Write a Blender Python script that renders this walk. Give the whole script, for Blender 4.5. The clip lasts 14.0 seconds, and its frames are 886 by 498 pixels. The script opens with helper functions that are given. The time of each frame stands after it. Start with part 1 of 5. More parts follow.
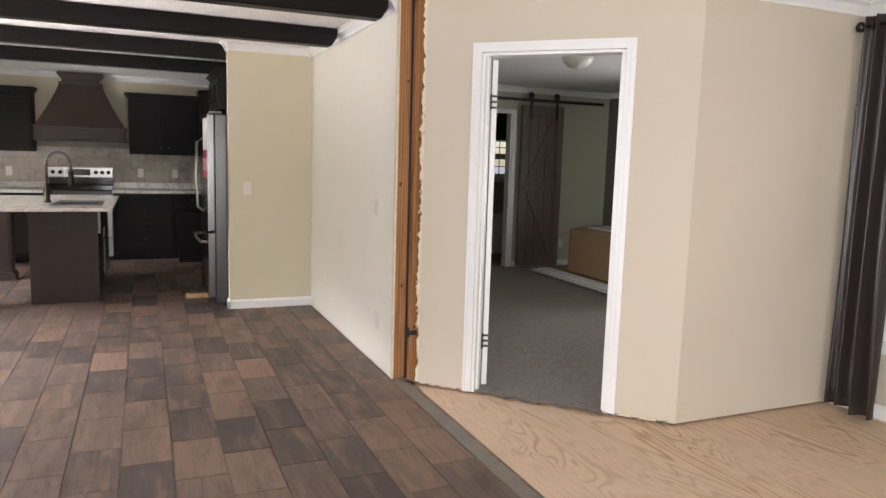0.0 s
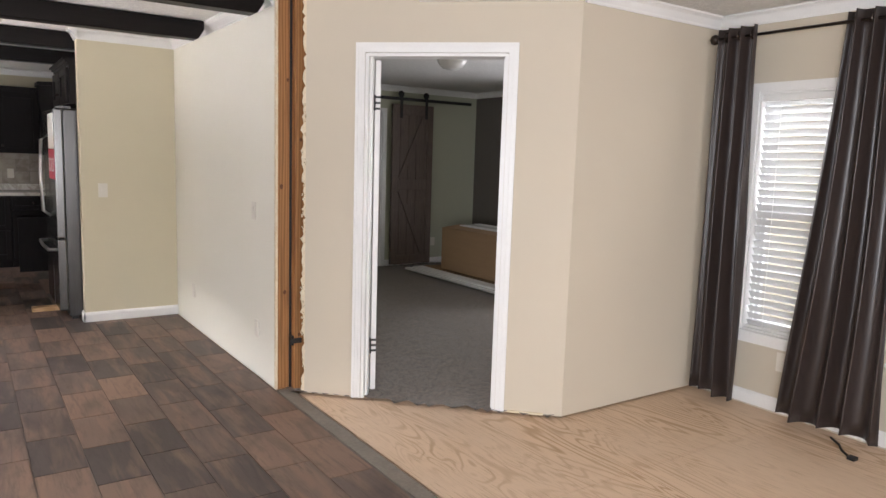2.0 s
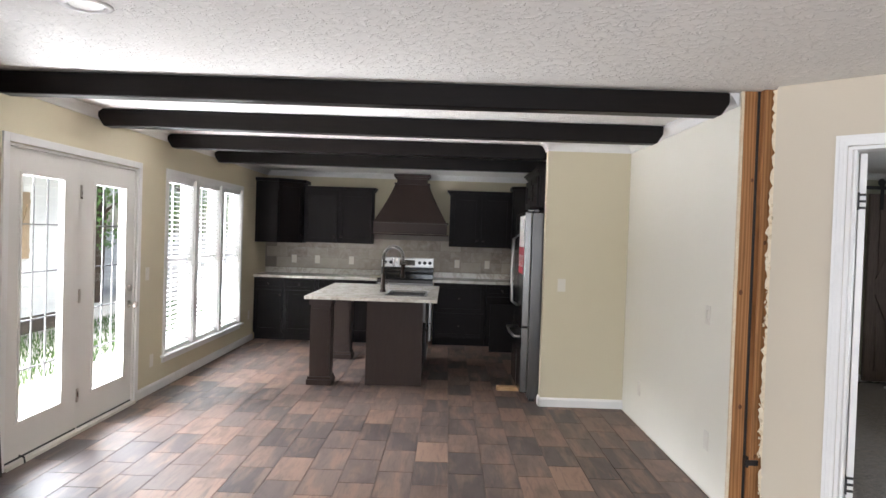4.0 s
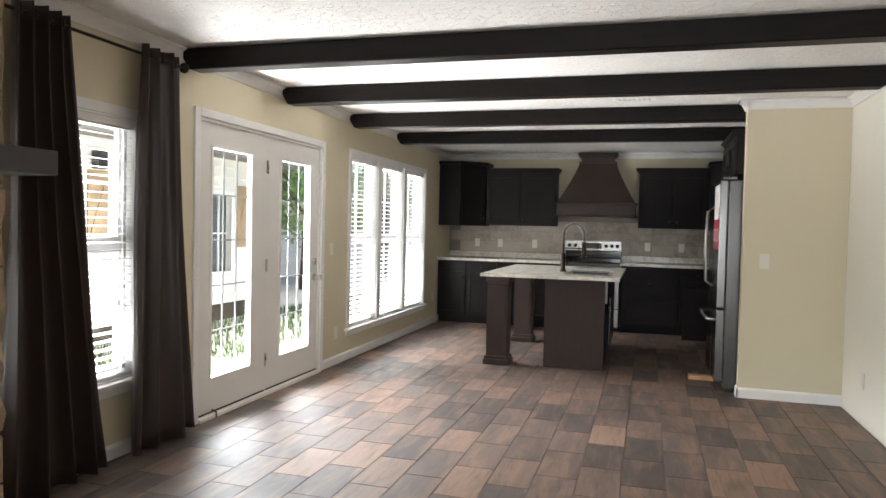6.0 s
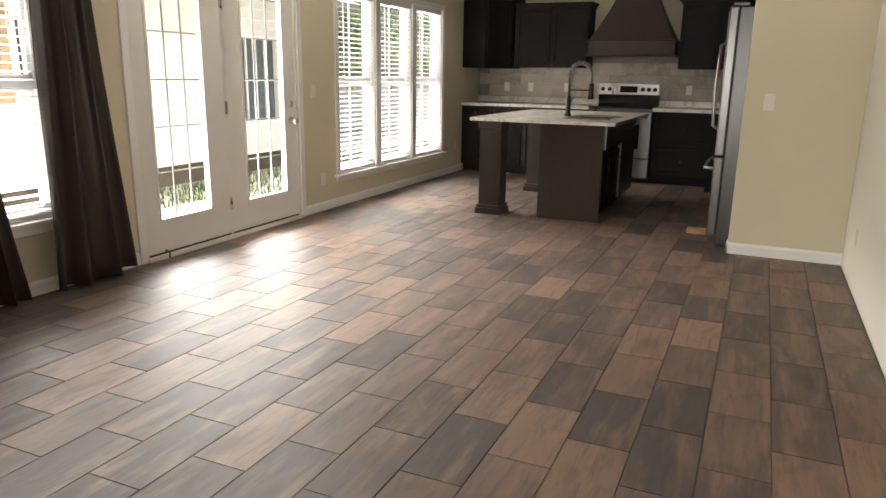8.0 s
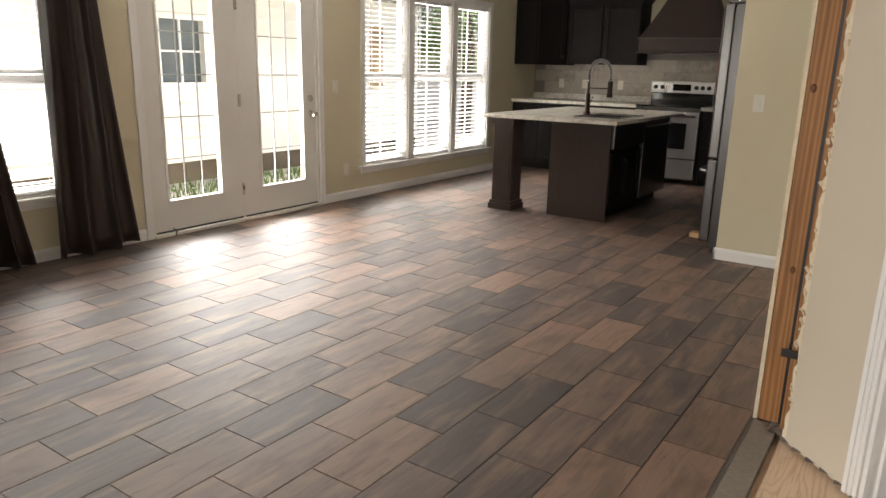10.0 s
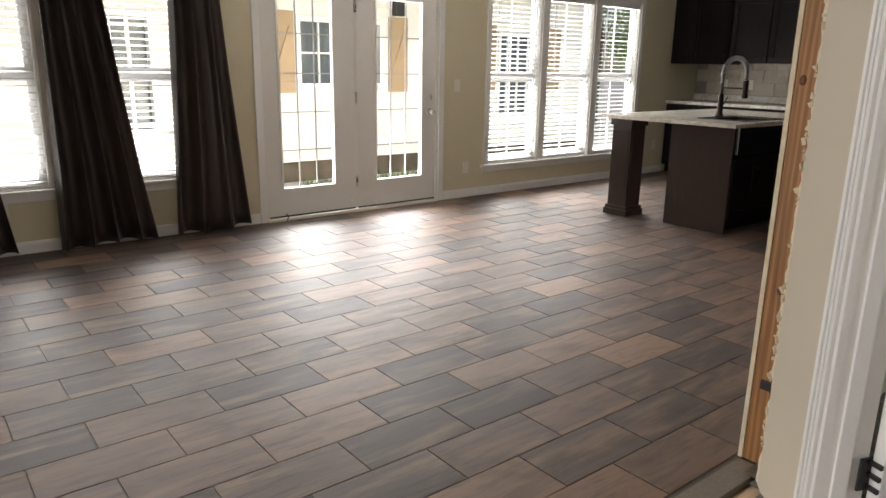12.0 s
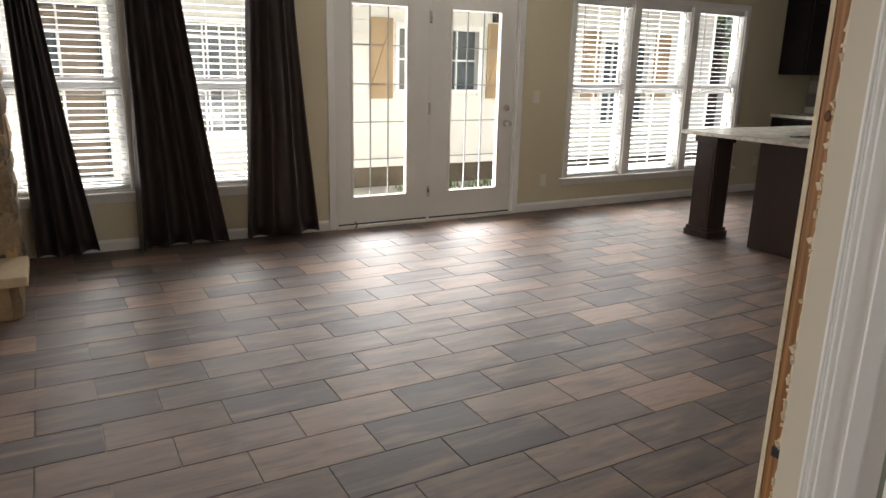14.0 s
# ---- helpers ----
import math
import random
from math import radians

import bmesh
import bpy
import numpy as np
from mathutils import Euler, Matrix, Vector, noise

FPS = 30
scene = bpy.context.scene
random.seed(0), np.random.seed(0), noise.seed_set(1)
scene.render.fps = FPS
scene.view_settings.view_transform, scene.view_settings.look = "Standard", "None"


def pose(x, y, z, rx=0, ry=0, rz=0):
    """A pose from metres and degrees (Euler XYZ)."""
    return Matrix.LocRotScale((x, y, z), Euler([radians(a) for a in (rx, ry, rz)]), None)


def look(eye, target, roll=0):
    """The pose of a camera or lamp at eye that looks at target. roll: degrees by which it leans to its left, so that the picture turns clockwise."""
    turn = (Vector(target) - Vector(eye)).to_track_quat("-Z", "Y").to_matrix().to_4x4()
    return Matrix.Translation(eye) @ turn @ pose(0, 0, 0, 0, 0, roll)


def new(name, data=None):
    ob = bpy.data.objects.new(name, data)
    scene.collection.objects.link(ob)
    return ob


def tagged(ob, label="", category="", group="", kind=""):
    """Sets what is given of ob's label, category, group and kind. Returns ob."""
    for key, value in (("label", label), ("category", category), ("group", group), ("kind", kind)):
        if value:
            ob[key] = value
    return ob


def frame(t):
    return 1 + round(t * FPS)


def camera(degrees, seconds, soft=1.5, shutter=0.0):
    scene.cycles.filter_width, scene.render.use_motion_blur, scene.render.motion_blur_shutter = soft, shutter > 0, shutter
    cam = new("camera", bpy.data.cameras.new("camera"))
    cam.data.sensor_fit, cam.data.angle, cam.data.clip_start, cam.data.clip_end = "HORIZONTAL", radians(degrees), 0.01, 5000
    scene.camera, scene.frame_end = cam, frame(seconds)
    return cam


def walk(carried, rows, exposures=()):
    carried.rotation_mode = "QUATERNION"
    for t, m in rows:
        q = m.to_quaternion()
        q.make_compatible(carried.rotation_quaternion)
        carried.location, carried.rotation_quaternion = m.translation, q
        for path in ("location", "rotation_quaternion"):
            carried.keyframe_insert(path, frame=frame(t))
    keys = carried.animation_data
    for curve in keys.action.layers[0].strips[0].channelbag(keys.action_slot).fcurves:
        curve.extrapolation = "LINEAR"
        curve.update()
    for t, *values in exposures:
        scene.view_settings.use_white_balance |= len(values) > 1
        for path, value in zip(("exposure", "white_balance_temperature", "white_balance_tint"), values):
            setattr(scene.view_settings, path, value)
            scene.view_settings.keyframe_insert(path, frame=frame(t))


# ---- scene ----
cam = camera(64.5, 14.0)
EXPOSURES = [(0.0, 1.5, 6400, 16), (1.5, 1.45, 6400, 16), (3.2, 1.5, 5950, 15), (5.3, 1.35, 6200, 10), (6.5, 1.38, 6350, 10), (8.2, 1.22, 7000, 12), (10.3, 1.05, 6950, 13), (12.0, 0.9, 6650, 12), (14.0, 0.58, 6650, 12)]
PATH = [
    (0, (0.23, 0.751, 1.431), (1.011, 2.574, 1.176), 1.7),
    (0.5, (0.258, 0.603, 1.415), (1.273, 2.309, 1.163), 1.7),
    (1, (0.259, 0.582, 1.426), (1.415, 2.195, 1.172), 1.7),
    (1.5, (0.224, 0.697, 1.419), (1.402, 2.294, 1.174), 1.8),
    (2, (0.124, 0.873, 1.461), (1.248, 2.507, 1.207), 1.8),
    (2.5, (0.067, 1.028, 1.516), (0.819, 2.862, 1.254), 1.6),
    (3, (0.024, 1.003, 1.561), (0.426, 2.951, 1.353), 1.6),
    (3.2, (0.016, 0.991, 1.558), (0.303, 2.963, 1.392), 1.7),
    (5.3, (0.141, 0.939, 1.446), (-0.141, 2.919, 1.448), 1.4),
    (5.5, (0.145, 1.003, 1.421), (-0.198, 2.973, 1.418), 1.4),
    (6, (0.2, 1.233, 1.333), (-0.359, 3.153, 1.269), 1.3),
    (6.5, (0.307, 1.362, 1.28), (-0.439, 3.212, 1.129), 1.3),
    (7, (0.579, 1.454, 1.307), (-0.206, 3.259, 0.955), 1.2),
    (7.5, (0.797, 1.612, 1.28), (0.013, 3.401, 0.849), 1.0),
    (8, (1.065, 1.815, 1.27), (0.278, 3.589, 0.786), 0.9),
    (8.2, (1.145, 1.835, 1.277), (0.362, 3.607, 0.782), 0.9),
    (10.3, (2.206, 2.237, 1.312), (1.05, 3.789, 0.807), 1.2),
    (10.5, (2.277, 2.289, 1.299), (1.078, 3.808, 0.793), 1.1),
    (11, (2.424, 2.502, 1.293), (1.111, 3.92, 0.779), 1.0),
    (11.5, (2.586, 2.647, 1.286), (1.172, 3.967, 0.778), 1.0),
    (12, (2.735, 2.773, 1.29), (1.225, 3.982, 0.783), 1.0),
    (12.5, (2.746, 2.966, 1.31), (1.141, 4.043, 0.796), 1.0),
    (13, (2.797, 3.098, 1.343), (1.143, 4.1, 0.834), 1.2),
    (13.5, (2.892, 3.138, 1.34), (1.207, 4.095, 0.843), 1.2),
    (14, (2.87, 3.141, 1.37), (1.184, 4.09, 0.863), 1.4),
]
walk(cam, [(t, look(eye, target, roll)) for t, eye, target, roll in PATH], EXPOSURES)

# ---- world, sun ----
world = bpy.data.worlds.new("sky")
scene.world = world
world.use_nodes = True
_n, _l = world.node_tree.nodes, world.node_tree.links
_sky = _n.new("ShaderNodeTexSky")
_sky.sky_type, _sky.sun_disc = "NISHITA", False
_sky.sun_elevation, _sky.sun_rotation = radians(58), radians(60)
_l.new(_sky.outputs[0], _n["Background"].inputs[0])
_n["Background"].inputs[1].default_value = 0.05
sun = new("sun", bpy.data.lights.new("sun", "SUN"))
sun.data.energy, sun.data.angle, sun.data.color = 1.0, radians(10), (1, 0.98, 0.95)
sun.matrix_world = look((9, 2, 16), (0, -3, 0))



def fill_lamp(name, eye, target, width, height, watts, colour=(1.0, 0.985, 0.99)):
    """An added area lamp standing in for sky or ground light through the openings."""
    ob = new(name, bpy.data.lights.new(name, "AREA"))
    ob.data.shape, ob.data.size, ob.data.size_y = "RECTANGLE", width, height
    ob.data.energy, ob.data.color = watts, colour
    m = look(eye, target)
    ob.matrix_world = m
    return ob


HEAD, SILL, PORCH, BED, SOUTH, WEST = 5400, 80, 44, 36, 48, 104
# unseen lamps added to brighten the rooms, above the neighbour's roof and by openings
fill_lamp("open_sky", (-9.6, 9.75, 6.5), (-1.0, 7.6, 0.3), 13.0, 4.6, HEAD, (1.0, 0.99, 0.975))
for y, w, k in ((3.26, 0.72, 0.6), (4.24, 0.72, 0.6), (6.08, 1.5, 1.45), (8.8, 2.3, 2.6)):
    fill_lamp("ground_at_opening", (-3.15, y, 0.0), (-1.6, y, 1.5), w, 0.30, SILL * w * k, (1.0, 0.985, 0.965))
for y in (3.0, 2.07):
    fill_lamp("porch_sky_at_opening", (4.75, y, 2.2), (3.2, y, 0.9), 0.72, 0.35, PORCH * 0.72, (0.93, 0.97, 1.0))
# added lamp outside the bedroom's unseen east window
fill_lamp("sky_at_bedroom_window", (6.75, 5.6, 1.1), (3.0, 6.0, 1.55), 1.3, 1.2, BED, (0.96, 0.98, 1.0))

# fill lamps added in large, unseen openings behind the start of the walk
fill_lamp("sky_at_south_window", (0.6, -3.62, 1.3), (0.9, 4.0, 1.1), 3.2, 1.5, SOUTH, (0.94, 0.98, 1.0))
fill_lamp("sky_at_west_window", (-2.66, -1.2, 1.2), (3.0, 1.2, 1.1), 2.2, 1.5, WEST, (0.94, 0.98, 1.0))

# ---- materials ----


def nodes(name):
    m = bpy.data.materials.new(name)
    m.use_nodes = True
    t = m.node_tree
    return m, t, t.nodes["Principled BSDF"]


def rgb(c):
    return (c[0], c[1], c[2], 1)


def add(t, kind, **ins):
    n = t.nodes.new(kind)
    for k, v in ins.items():
        n.inputs[k.replace("_", " ")].default_value = v
    return n


def mix(t, fac, a, b, blend="MIX"):
    n = t.nodes.new("ShaderNodeMix")
    n.data_type, n.blend_type = "RGBA", blend
    for slot, v in ((0, fac), (6, a), (7, b)):
        if isinstance(v, bpy.types.NodeSocket):
            t.links.new(v, n.inputs[slot])
        elif slot == 0:
            n.inputs[0].default_value = v
        else:
            n.inputs[slot].default_value = rgb(v)
    return n.outputs[2]


def ramp(t, fac, lo, hi):
    n = t.nodes.new("ShaderNodeMapRange")
    n.inputs[1].default_value, n.inputs[2].default_value = lo, hi
    t.links.new(fac, n.inputs[0])
    return n.outputs[0]


def coords(t, stretch=(1, 1, 1), rnd=None, space="Object"):
    co = t.nodes.new("ShaderNodeTexCoord")
    mp = t.nodes.new("ShaderNodeMapping")
    mp.inputs["Scale"].default_value = stretch
    t.links.new(co.outputs[space], mp.inputs[0])
    if rnd is not None:
        mul = t.nodes.new("ShaderNodeMath")
        mul.operation = "MULTIPLY"
        mul.inputs[1].default_value = 37.0
        t.links.new(rnd, mul.inputs[0])
        t.links.new(mul.outputs[0], mp.inputs["Location"])
    return mp.outputs[0]


def noise_tex(t, vec, scale, detail=4.0, rough=0.55, dist=0.0):
    n = add(t, "ShaderNodeTexNoise", Scale=scale, Detail=detail, Roughness=rough, Distortion=dist)
    t.links.new(vec, n.inputs["Vector"])
    return n.outputs[0]


def bump(t, bsdf, height, strength, distance=0.002):
    b = add(t, "ShaderNodeBump", Strength=strength, Distance=distance)
    t.links.new(height, b.inputs["Height"])
    t.links.new(b.outputs[0], bsdf.inputs["Normal"])


def surf(name, c1, c2, rough=0.5, big=2.0, fine=60.0, stretch=(1, 1, 1), rvar=0.12, relief=0.15, dist=0.002, metal=0.0, spec=0.5, sheen=0.0, coat=0.0):
    """Two colours mixed by broad and fine noise, with uneven gloss and fine relief."""
    m, t, b = nodes(name)
    v = coords(t, stretch)
    n1, n2 = noise_tex(t, v, big, 5), noise_tex(t, v, fine, 3)
    c = mix(t, ramp(t, n1, 0.3, 0.7), c1, c2)
    c = mix(t, 0.35, c, mix(t, ramp(t, n2, 0.35, 0.65), c1, c2))
    t.links.new(c, b.inputs["Base Color"])
    r = t.nodes.new("ShaderNodeMapRange")
    r.inputs[3].default_value, r.inputs[4].default_value = max(0.03, rough - rvar), min(1, rough + rvar)
    t.links.new(n1, r.inputs[0])
    t.links.new(r.outputs[0], b.inputs["Roughness"])
    b.inputs["Metallic"].default_value = metal
    b.inputs["Specular IOR Level"].default_value = spec
    b.inputs["Sheen Weight"].default_value = sheen
    b.inputs["Coat Weight"].default_value = coat
    bump(t, b, n2, relief, dist)
    return m


def tile_material(name, source):
    """Wood-look porcelain: every tile has its own tone, streaks run along its length."""
    m, t, b = nodes(name)
    if source == "object":
        rnd = t.nodes.new("ShaderNodeObjectInfo").outputs["Random"]
    else:
        rnd = t.nodes.new("ShaderNodeNewGeometry").outputs["Random Per Island"]
    v = coords(t, (1, 1, 1), rnd)
    streak = noise_tex(t, coords(t, (1, 0.09, 1), rnd), 42, 6, 0.68, 0.7)
    band = noise_tex(t, coords(t, (1, 0.16, 1), rnd), 11, 3, 0.5, 0.5)
    cloud = noise_tex(t, coords(t, (1, 0.4, 1), rnd), 6, 4, 0.6, 0.5)
    white = t.nodes.new("ShaderNodeTexWhiteNoise")
    white.noise_dimensions = "1D"
    t.links.new(rnd, white.inputs["W"])
    tone = t.nodes.new("ShaderNodeValToRGB")
    e = tone.color_ramp.elements
    e[0].position, e[0].color = 0.0, rgb((0.060, 0.046, 0.042))
    e[1].position, e[1].color = 1.0, rgb((0.235, 0.148, 0.104))
    for p, c in ((0.30, (0.088, 0.066, 0.058)), (0.55, (0.125, 0.088, 0.072)), (0.84, (0.175, 0.115, 0.086))):
        k = e.new(p)
        k.color = rgb(c)
    t.links.new(white.outputs[0], tone.inputs[0])
    dark = mix(t, 0.7, tone.outputs[0], (0.030, 0.023, 0.021))
    warm = mix(t, 0.55, tone.outputs[0], (0.25, 0.157, 0.107))
    c = mix(t, ramp(t, band, 0.48, 0.66), tone.outputs[0], warm)
    c = mix(t, ramp(t, cloud, 0.50, 0.70), c, mix(t, 0.6, c, dark))
    c = mix(t, ramp(t, streak, 0.50, 0.72), c, mix(t, 0.8, c, dark))
    t.links.new(c, b.inputs["Base Color"])
    r = t.nodes.new("ShaderNodeMapRange")
    r.inputs[3].default_value, r.inputs[4].default_value = 0.48, 0.62
    t.links.new(cloud, r.inputs[0])
    t.links.new(r.outputs[0], b.inputs["Roughness"])
    b.inputs["Specular IOR Level"].default_value = 0.5
    bump(t, b, streak, 0.22, 0.0015)
    return m


def timber_material(name, lo, hi, axis_stretch, rough=0.6):
    m, t, b = nodes(name)
    v = coords(t, axis_stretch)
    w = t.nodes.new("ShaderNodeTexWave")
    w.wave_type, w.bands_direction = "BANDS", "X"
    w.inputs["Scale"].default_value, w.inputs["Distortion"].default_value = 9, 9
    w.inputs["Detail"].default_value, w.inputs["Detail Scale"].default_value = 3, 0.8
    t.links.new(v, w.inputs["Vector"])
    n = noise_tex(t, v, 30, 5)
    c = mix(t, ramp(t, w.outputs[1], 0.2, 0.9), lo, hi)
    c = mix(t, ramp(t, n, 0.5, 0.8), c, tuple(a * 0.6 for a in lo))
    t.links.new(c, b.inputs["Base Color"])
    b.inputs["Roughness"].default_value = rough
    bump(t, b, n, 0.3, 0.001)
    return m


def ply_material():
    m, t, b = nodes("plywood")
    v = coords(t, (1.0, 0.16, 1))
    field = noise_tex(t, v, 4.2, 2, 0.45, 0.7)
    mul = t.nodes.new("ShaderNodeMath")
    mul.operation = "MULTIPLY"
    mul.inputs[1].default_value = 120
    t.links.new(field, mul.inputs[0])
    sn = t.nodes.new("ShaderNodeMath")
    sn.operation = "SINE"
    t.links.new(mul.outputs[0], sn.inputs[0])
    patch = noise_tex(t, coords(t, (1, 0.5, 1)), 2.0, 3)
    fine = noise_tex(t, coords(t, (1, 0.04, 1)), 160, 3)
    c = mix(t, ramp(t, sn.outputs[0], 0.1, 1.0), (0.75, 0.56, 0.395), (0.52, 0.335, 0.195))
    c = mix(t, ramp(t, patch, 0.35, 0.62), c, (0.72, 0.54, 0.385))
    c = mix(t, ramp(t, fine, 0.55, 0.8), c, (0.42, 0.27, 0.14))
    t.links.new(c, b.inputs["Base Color"])
    b.inputs["Roughness"].default_value = 0.62
    bump(t, b, fine, 0.25, 0.001)
    return m


def counter_material():
    m, t, b = nodes("laminate_marble")
    v = coords(t)
    n1 = noise_tex(t, v, 3.5, 7, 0.6, 1.6)
    n2 = noise_tex(t, v, 14, 5, 0.6, 0.6)
    vein = t.nodes.new("ShaderNodeMath")
    vein.operation = "ABSOLUTE"
    sub = t.nodes.new("ShaderNodeMath")
    sub.operation = "SUBTRACT"
    sub.inputs[1].default_value = 0.5
    t.links.new(n1, sub.inputs[0])
    t.links.new(sub.outputs[0], vein.inputs[0])
    c = mix(t, ramp(t, vein.outputs[0], 0.0, 0.05), (0.47, 0.42, 0.35), (0.66, 0.64, 0.58))
    c = mix(t, ramp(t, n2, 0.5, 0.75), c, (0.56, 0.52, 0.46))
    t.links.new(c, b.inputs["Base Color"])
    b.inputs["Roughness"].default_value = 0.22
    return m


def glass_material():
    m, t, b = nodes("clear_glass")
    t.nodes.remove(b)
    tr, gl = t.nodes.new("ShaderNodeBsdfTransparent"), t.nodes.new("ShaderNodeBsdfGlossy")
    lw = add(t, "ShaderNodeLayerWeight", Blend=0.5)
    pw = t.nodes.new("ShaderNodeMath")
    pw.operation, pw.inputs[1].default_value = "POWER", 4.0
    t.links.new(lw.outputs["Facing"], pw.inputs[0])
    r = t.nodes.new("ShaderNodeMapRange")
    r.inputs[3].default_value, r.inputs[4].default_value = 0.02, 0.6
    t.links.new(pw.outputs[0], r.inputs[0])
    tr.inputs[0].default_value = rgb((0.97, 0.985, 0.98))
    gl.inputs["Roughness"].default_value = 0.02
    mx = t.nodes.new("ShaderNodeMixShader")
    t.links.new(r.outputs[0], mx.inputs[0])
    t.links.new(tr.outputs[0], mx.inputs[1])
    t.links.new(gl.outputs[0], mx.inputs[2])
    t.links.new(mx.outputs[0], t.nodes["Material Output"].inputs[0])
    return m


def slat_material():
    m, t, b = nodes("blind_slat")
    b.inputs["Base Color"].default_value = rgb((0.74, 0.74, 0.73))
    b.inputs["Roughness"].default_value = 0.45
    t.nodes.remove(t.nodes["Material Output"])
    out = t.nodes.new("ShaderNodeOutputMaterial")
    tl = t.nodes.new("ShaderNodeBsdfTranslucent")
    tl.inputs[0].default_value = rgb((0.62, 0.62, 0.61))
    mx = t.nodes.new("ShaderNodeMixShader")
    mx.inputs[0].default_value = 0.12
    t.links.new(b.outputs[0], mx.inputs[1])
    t.links.new(tl.outputs[0], mx.inputs[2])
    t.links.new(mx.outputs[0], out.inputs[0])
    return m


def stone_material():
    m, t, b = nodes("field_stone")
    rnd = t.nodes.new("ShaderNodeObjectInfo").outputs["Random"]
    v = coords(t, (1, 1, 1), rnd)
    n1, n2 = noise_tex(t, v, 5, 6, 0.6, 0.5), noise_tex(t, v, 45, 4, 0.65)
    tone = t.nodes.new("ShaderNodeValToRGB")
    e = tone.color_ramp.elements
    e[0].position, e[0].color = 0.0, rgb((0.12, 0.085, 0.05))
    e[1].position, e[1].color = 1.0, rgb((0.36, 0.22, 0.10))
    e.new(0.5).color = rgb((0.24, 0.165, 0.09))
    t.links.new(rnd, tone.inputs[0])
    c = mix(t, ramp(t, n1, 0.4, 0.75), tone.outputs[0], (0.17, 0.125, 0.085))
    c = mix(t, ramp(t, n2, 0.5, 0.8), c, (0.33, 0.23, 0.13))
    t.links.new(c, b.inputs["Base Color"])
    b.inputs["Roughness"].default_value = 0.85
    bump(t, b, n1, 0.6, 0.012)
    return m


def splash_material():
    m, t, b = nodes("slate_splash_tile")
    rnd = t.nodes.new("ShaderNodeObjectInfo").outputs["Random"]
    v = coords(t, (1, 1, 1), rnd)
    n1, n2 = noise_tex(t, v, 9, 6, 0.65, 0.7), noise_tex(t, v, 60, 4)
    c = mix(t, rnd, (0.25, 0.205, 0.16), (0.42, 0.365, 0.30))
    c = mix(t, ramp(t, n1, 0.4, 0.7), c, (0.44, 0.39, 0.33))
    t.links.new(c, b.inputs["Base Color"])
    b.inputs["Roughness"].default_value = 0.45
    bump(t, b, n1, 0.3, 0.003)
    return m


def ceiling_material():
    m, t, b = nodes("knockdown_ceiling")
    v = coords(t)
    n = noise_tex(t, v, 27, 4, 0.6, 0.5)
    s = ramp(t, n, 0.52, 0.60)
    c = mix(t, s, (0.74, 0.72, 0.68), (0.80, 0.78, 0.74))
    t.links.new(c, b.inputs["Base Color"])
    b.inputs["Roughness"].default_value = 0.9
    bump(t, b, s, 0.7, 0.008)
    return m


def carpet_material():
    m, t, b = nodes("carpet")
    v = coords(t)
    n1, n2 = noise_tex(t, v, 3, 4), noise_tex(t, v, 30, 6, 0.85)
    c = mix(t, ramp(t, n2, 0.38, 0.64), (0.045, 0.033, 0.025), (0.29, 0.22, 0.165))
    c = mix(t, ramp(t, n1, 0.35, 0.7), c, mix(t, 0.5, c, (0.15, 0.125, 0.105)))
    t.links.new(c, b.inputs["Base Color"])
    b.inputs["Roughness"].default_value = 1.0
    b.inputs["Sheen Weight"].default_value = 0.3
    bump(t, b, n2, 1.0, 0.012)
    return m


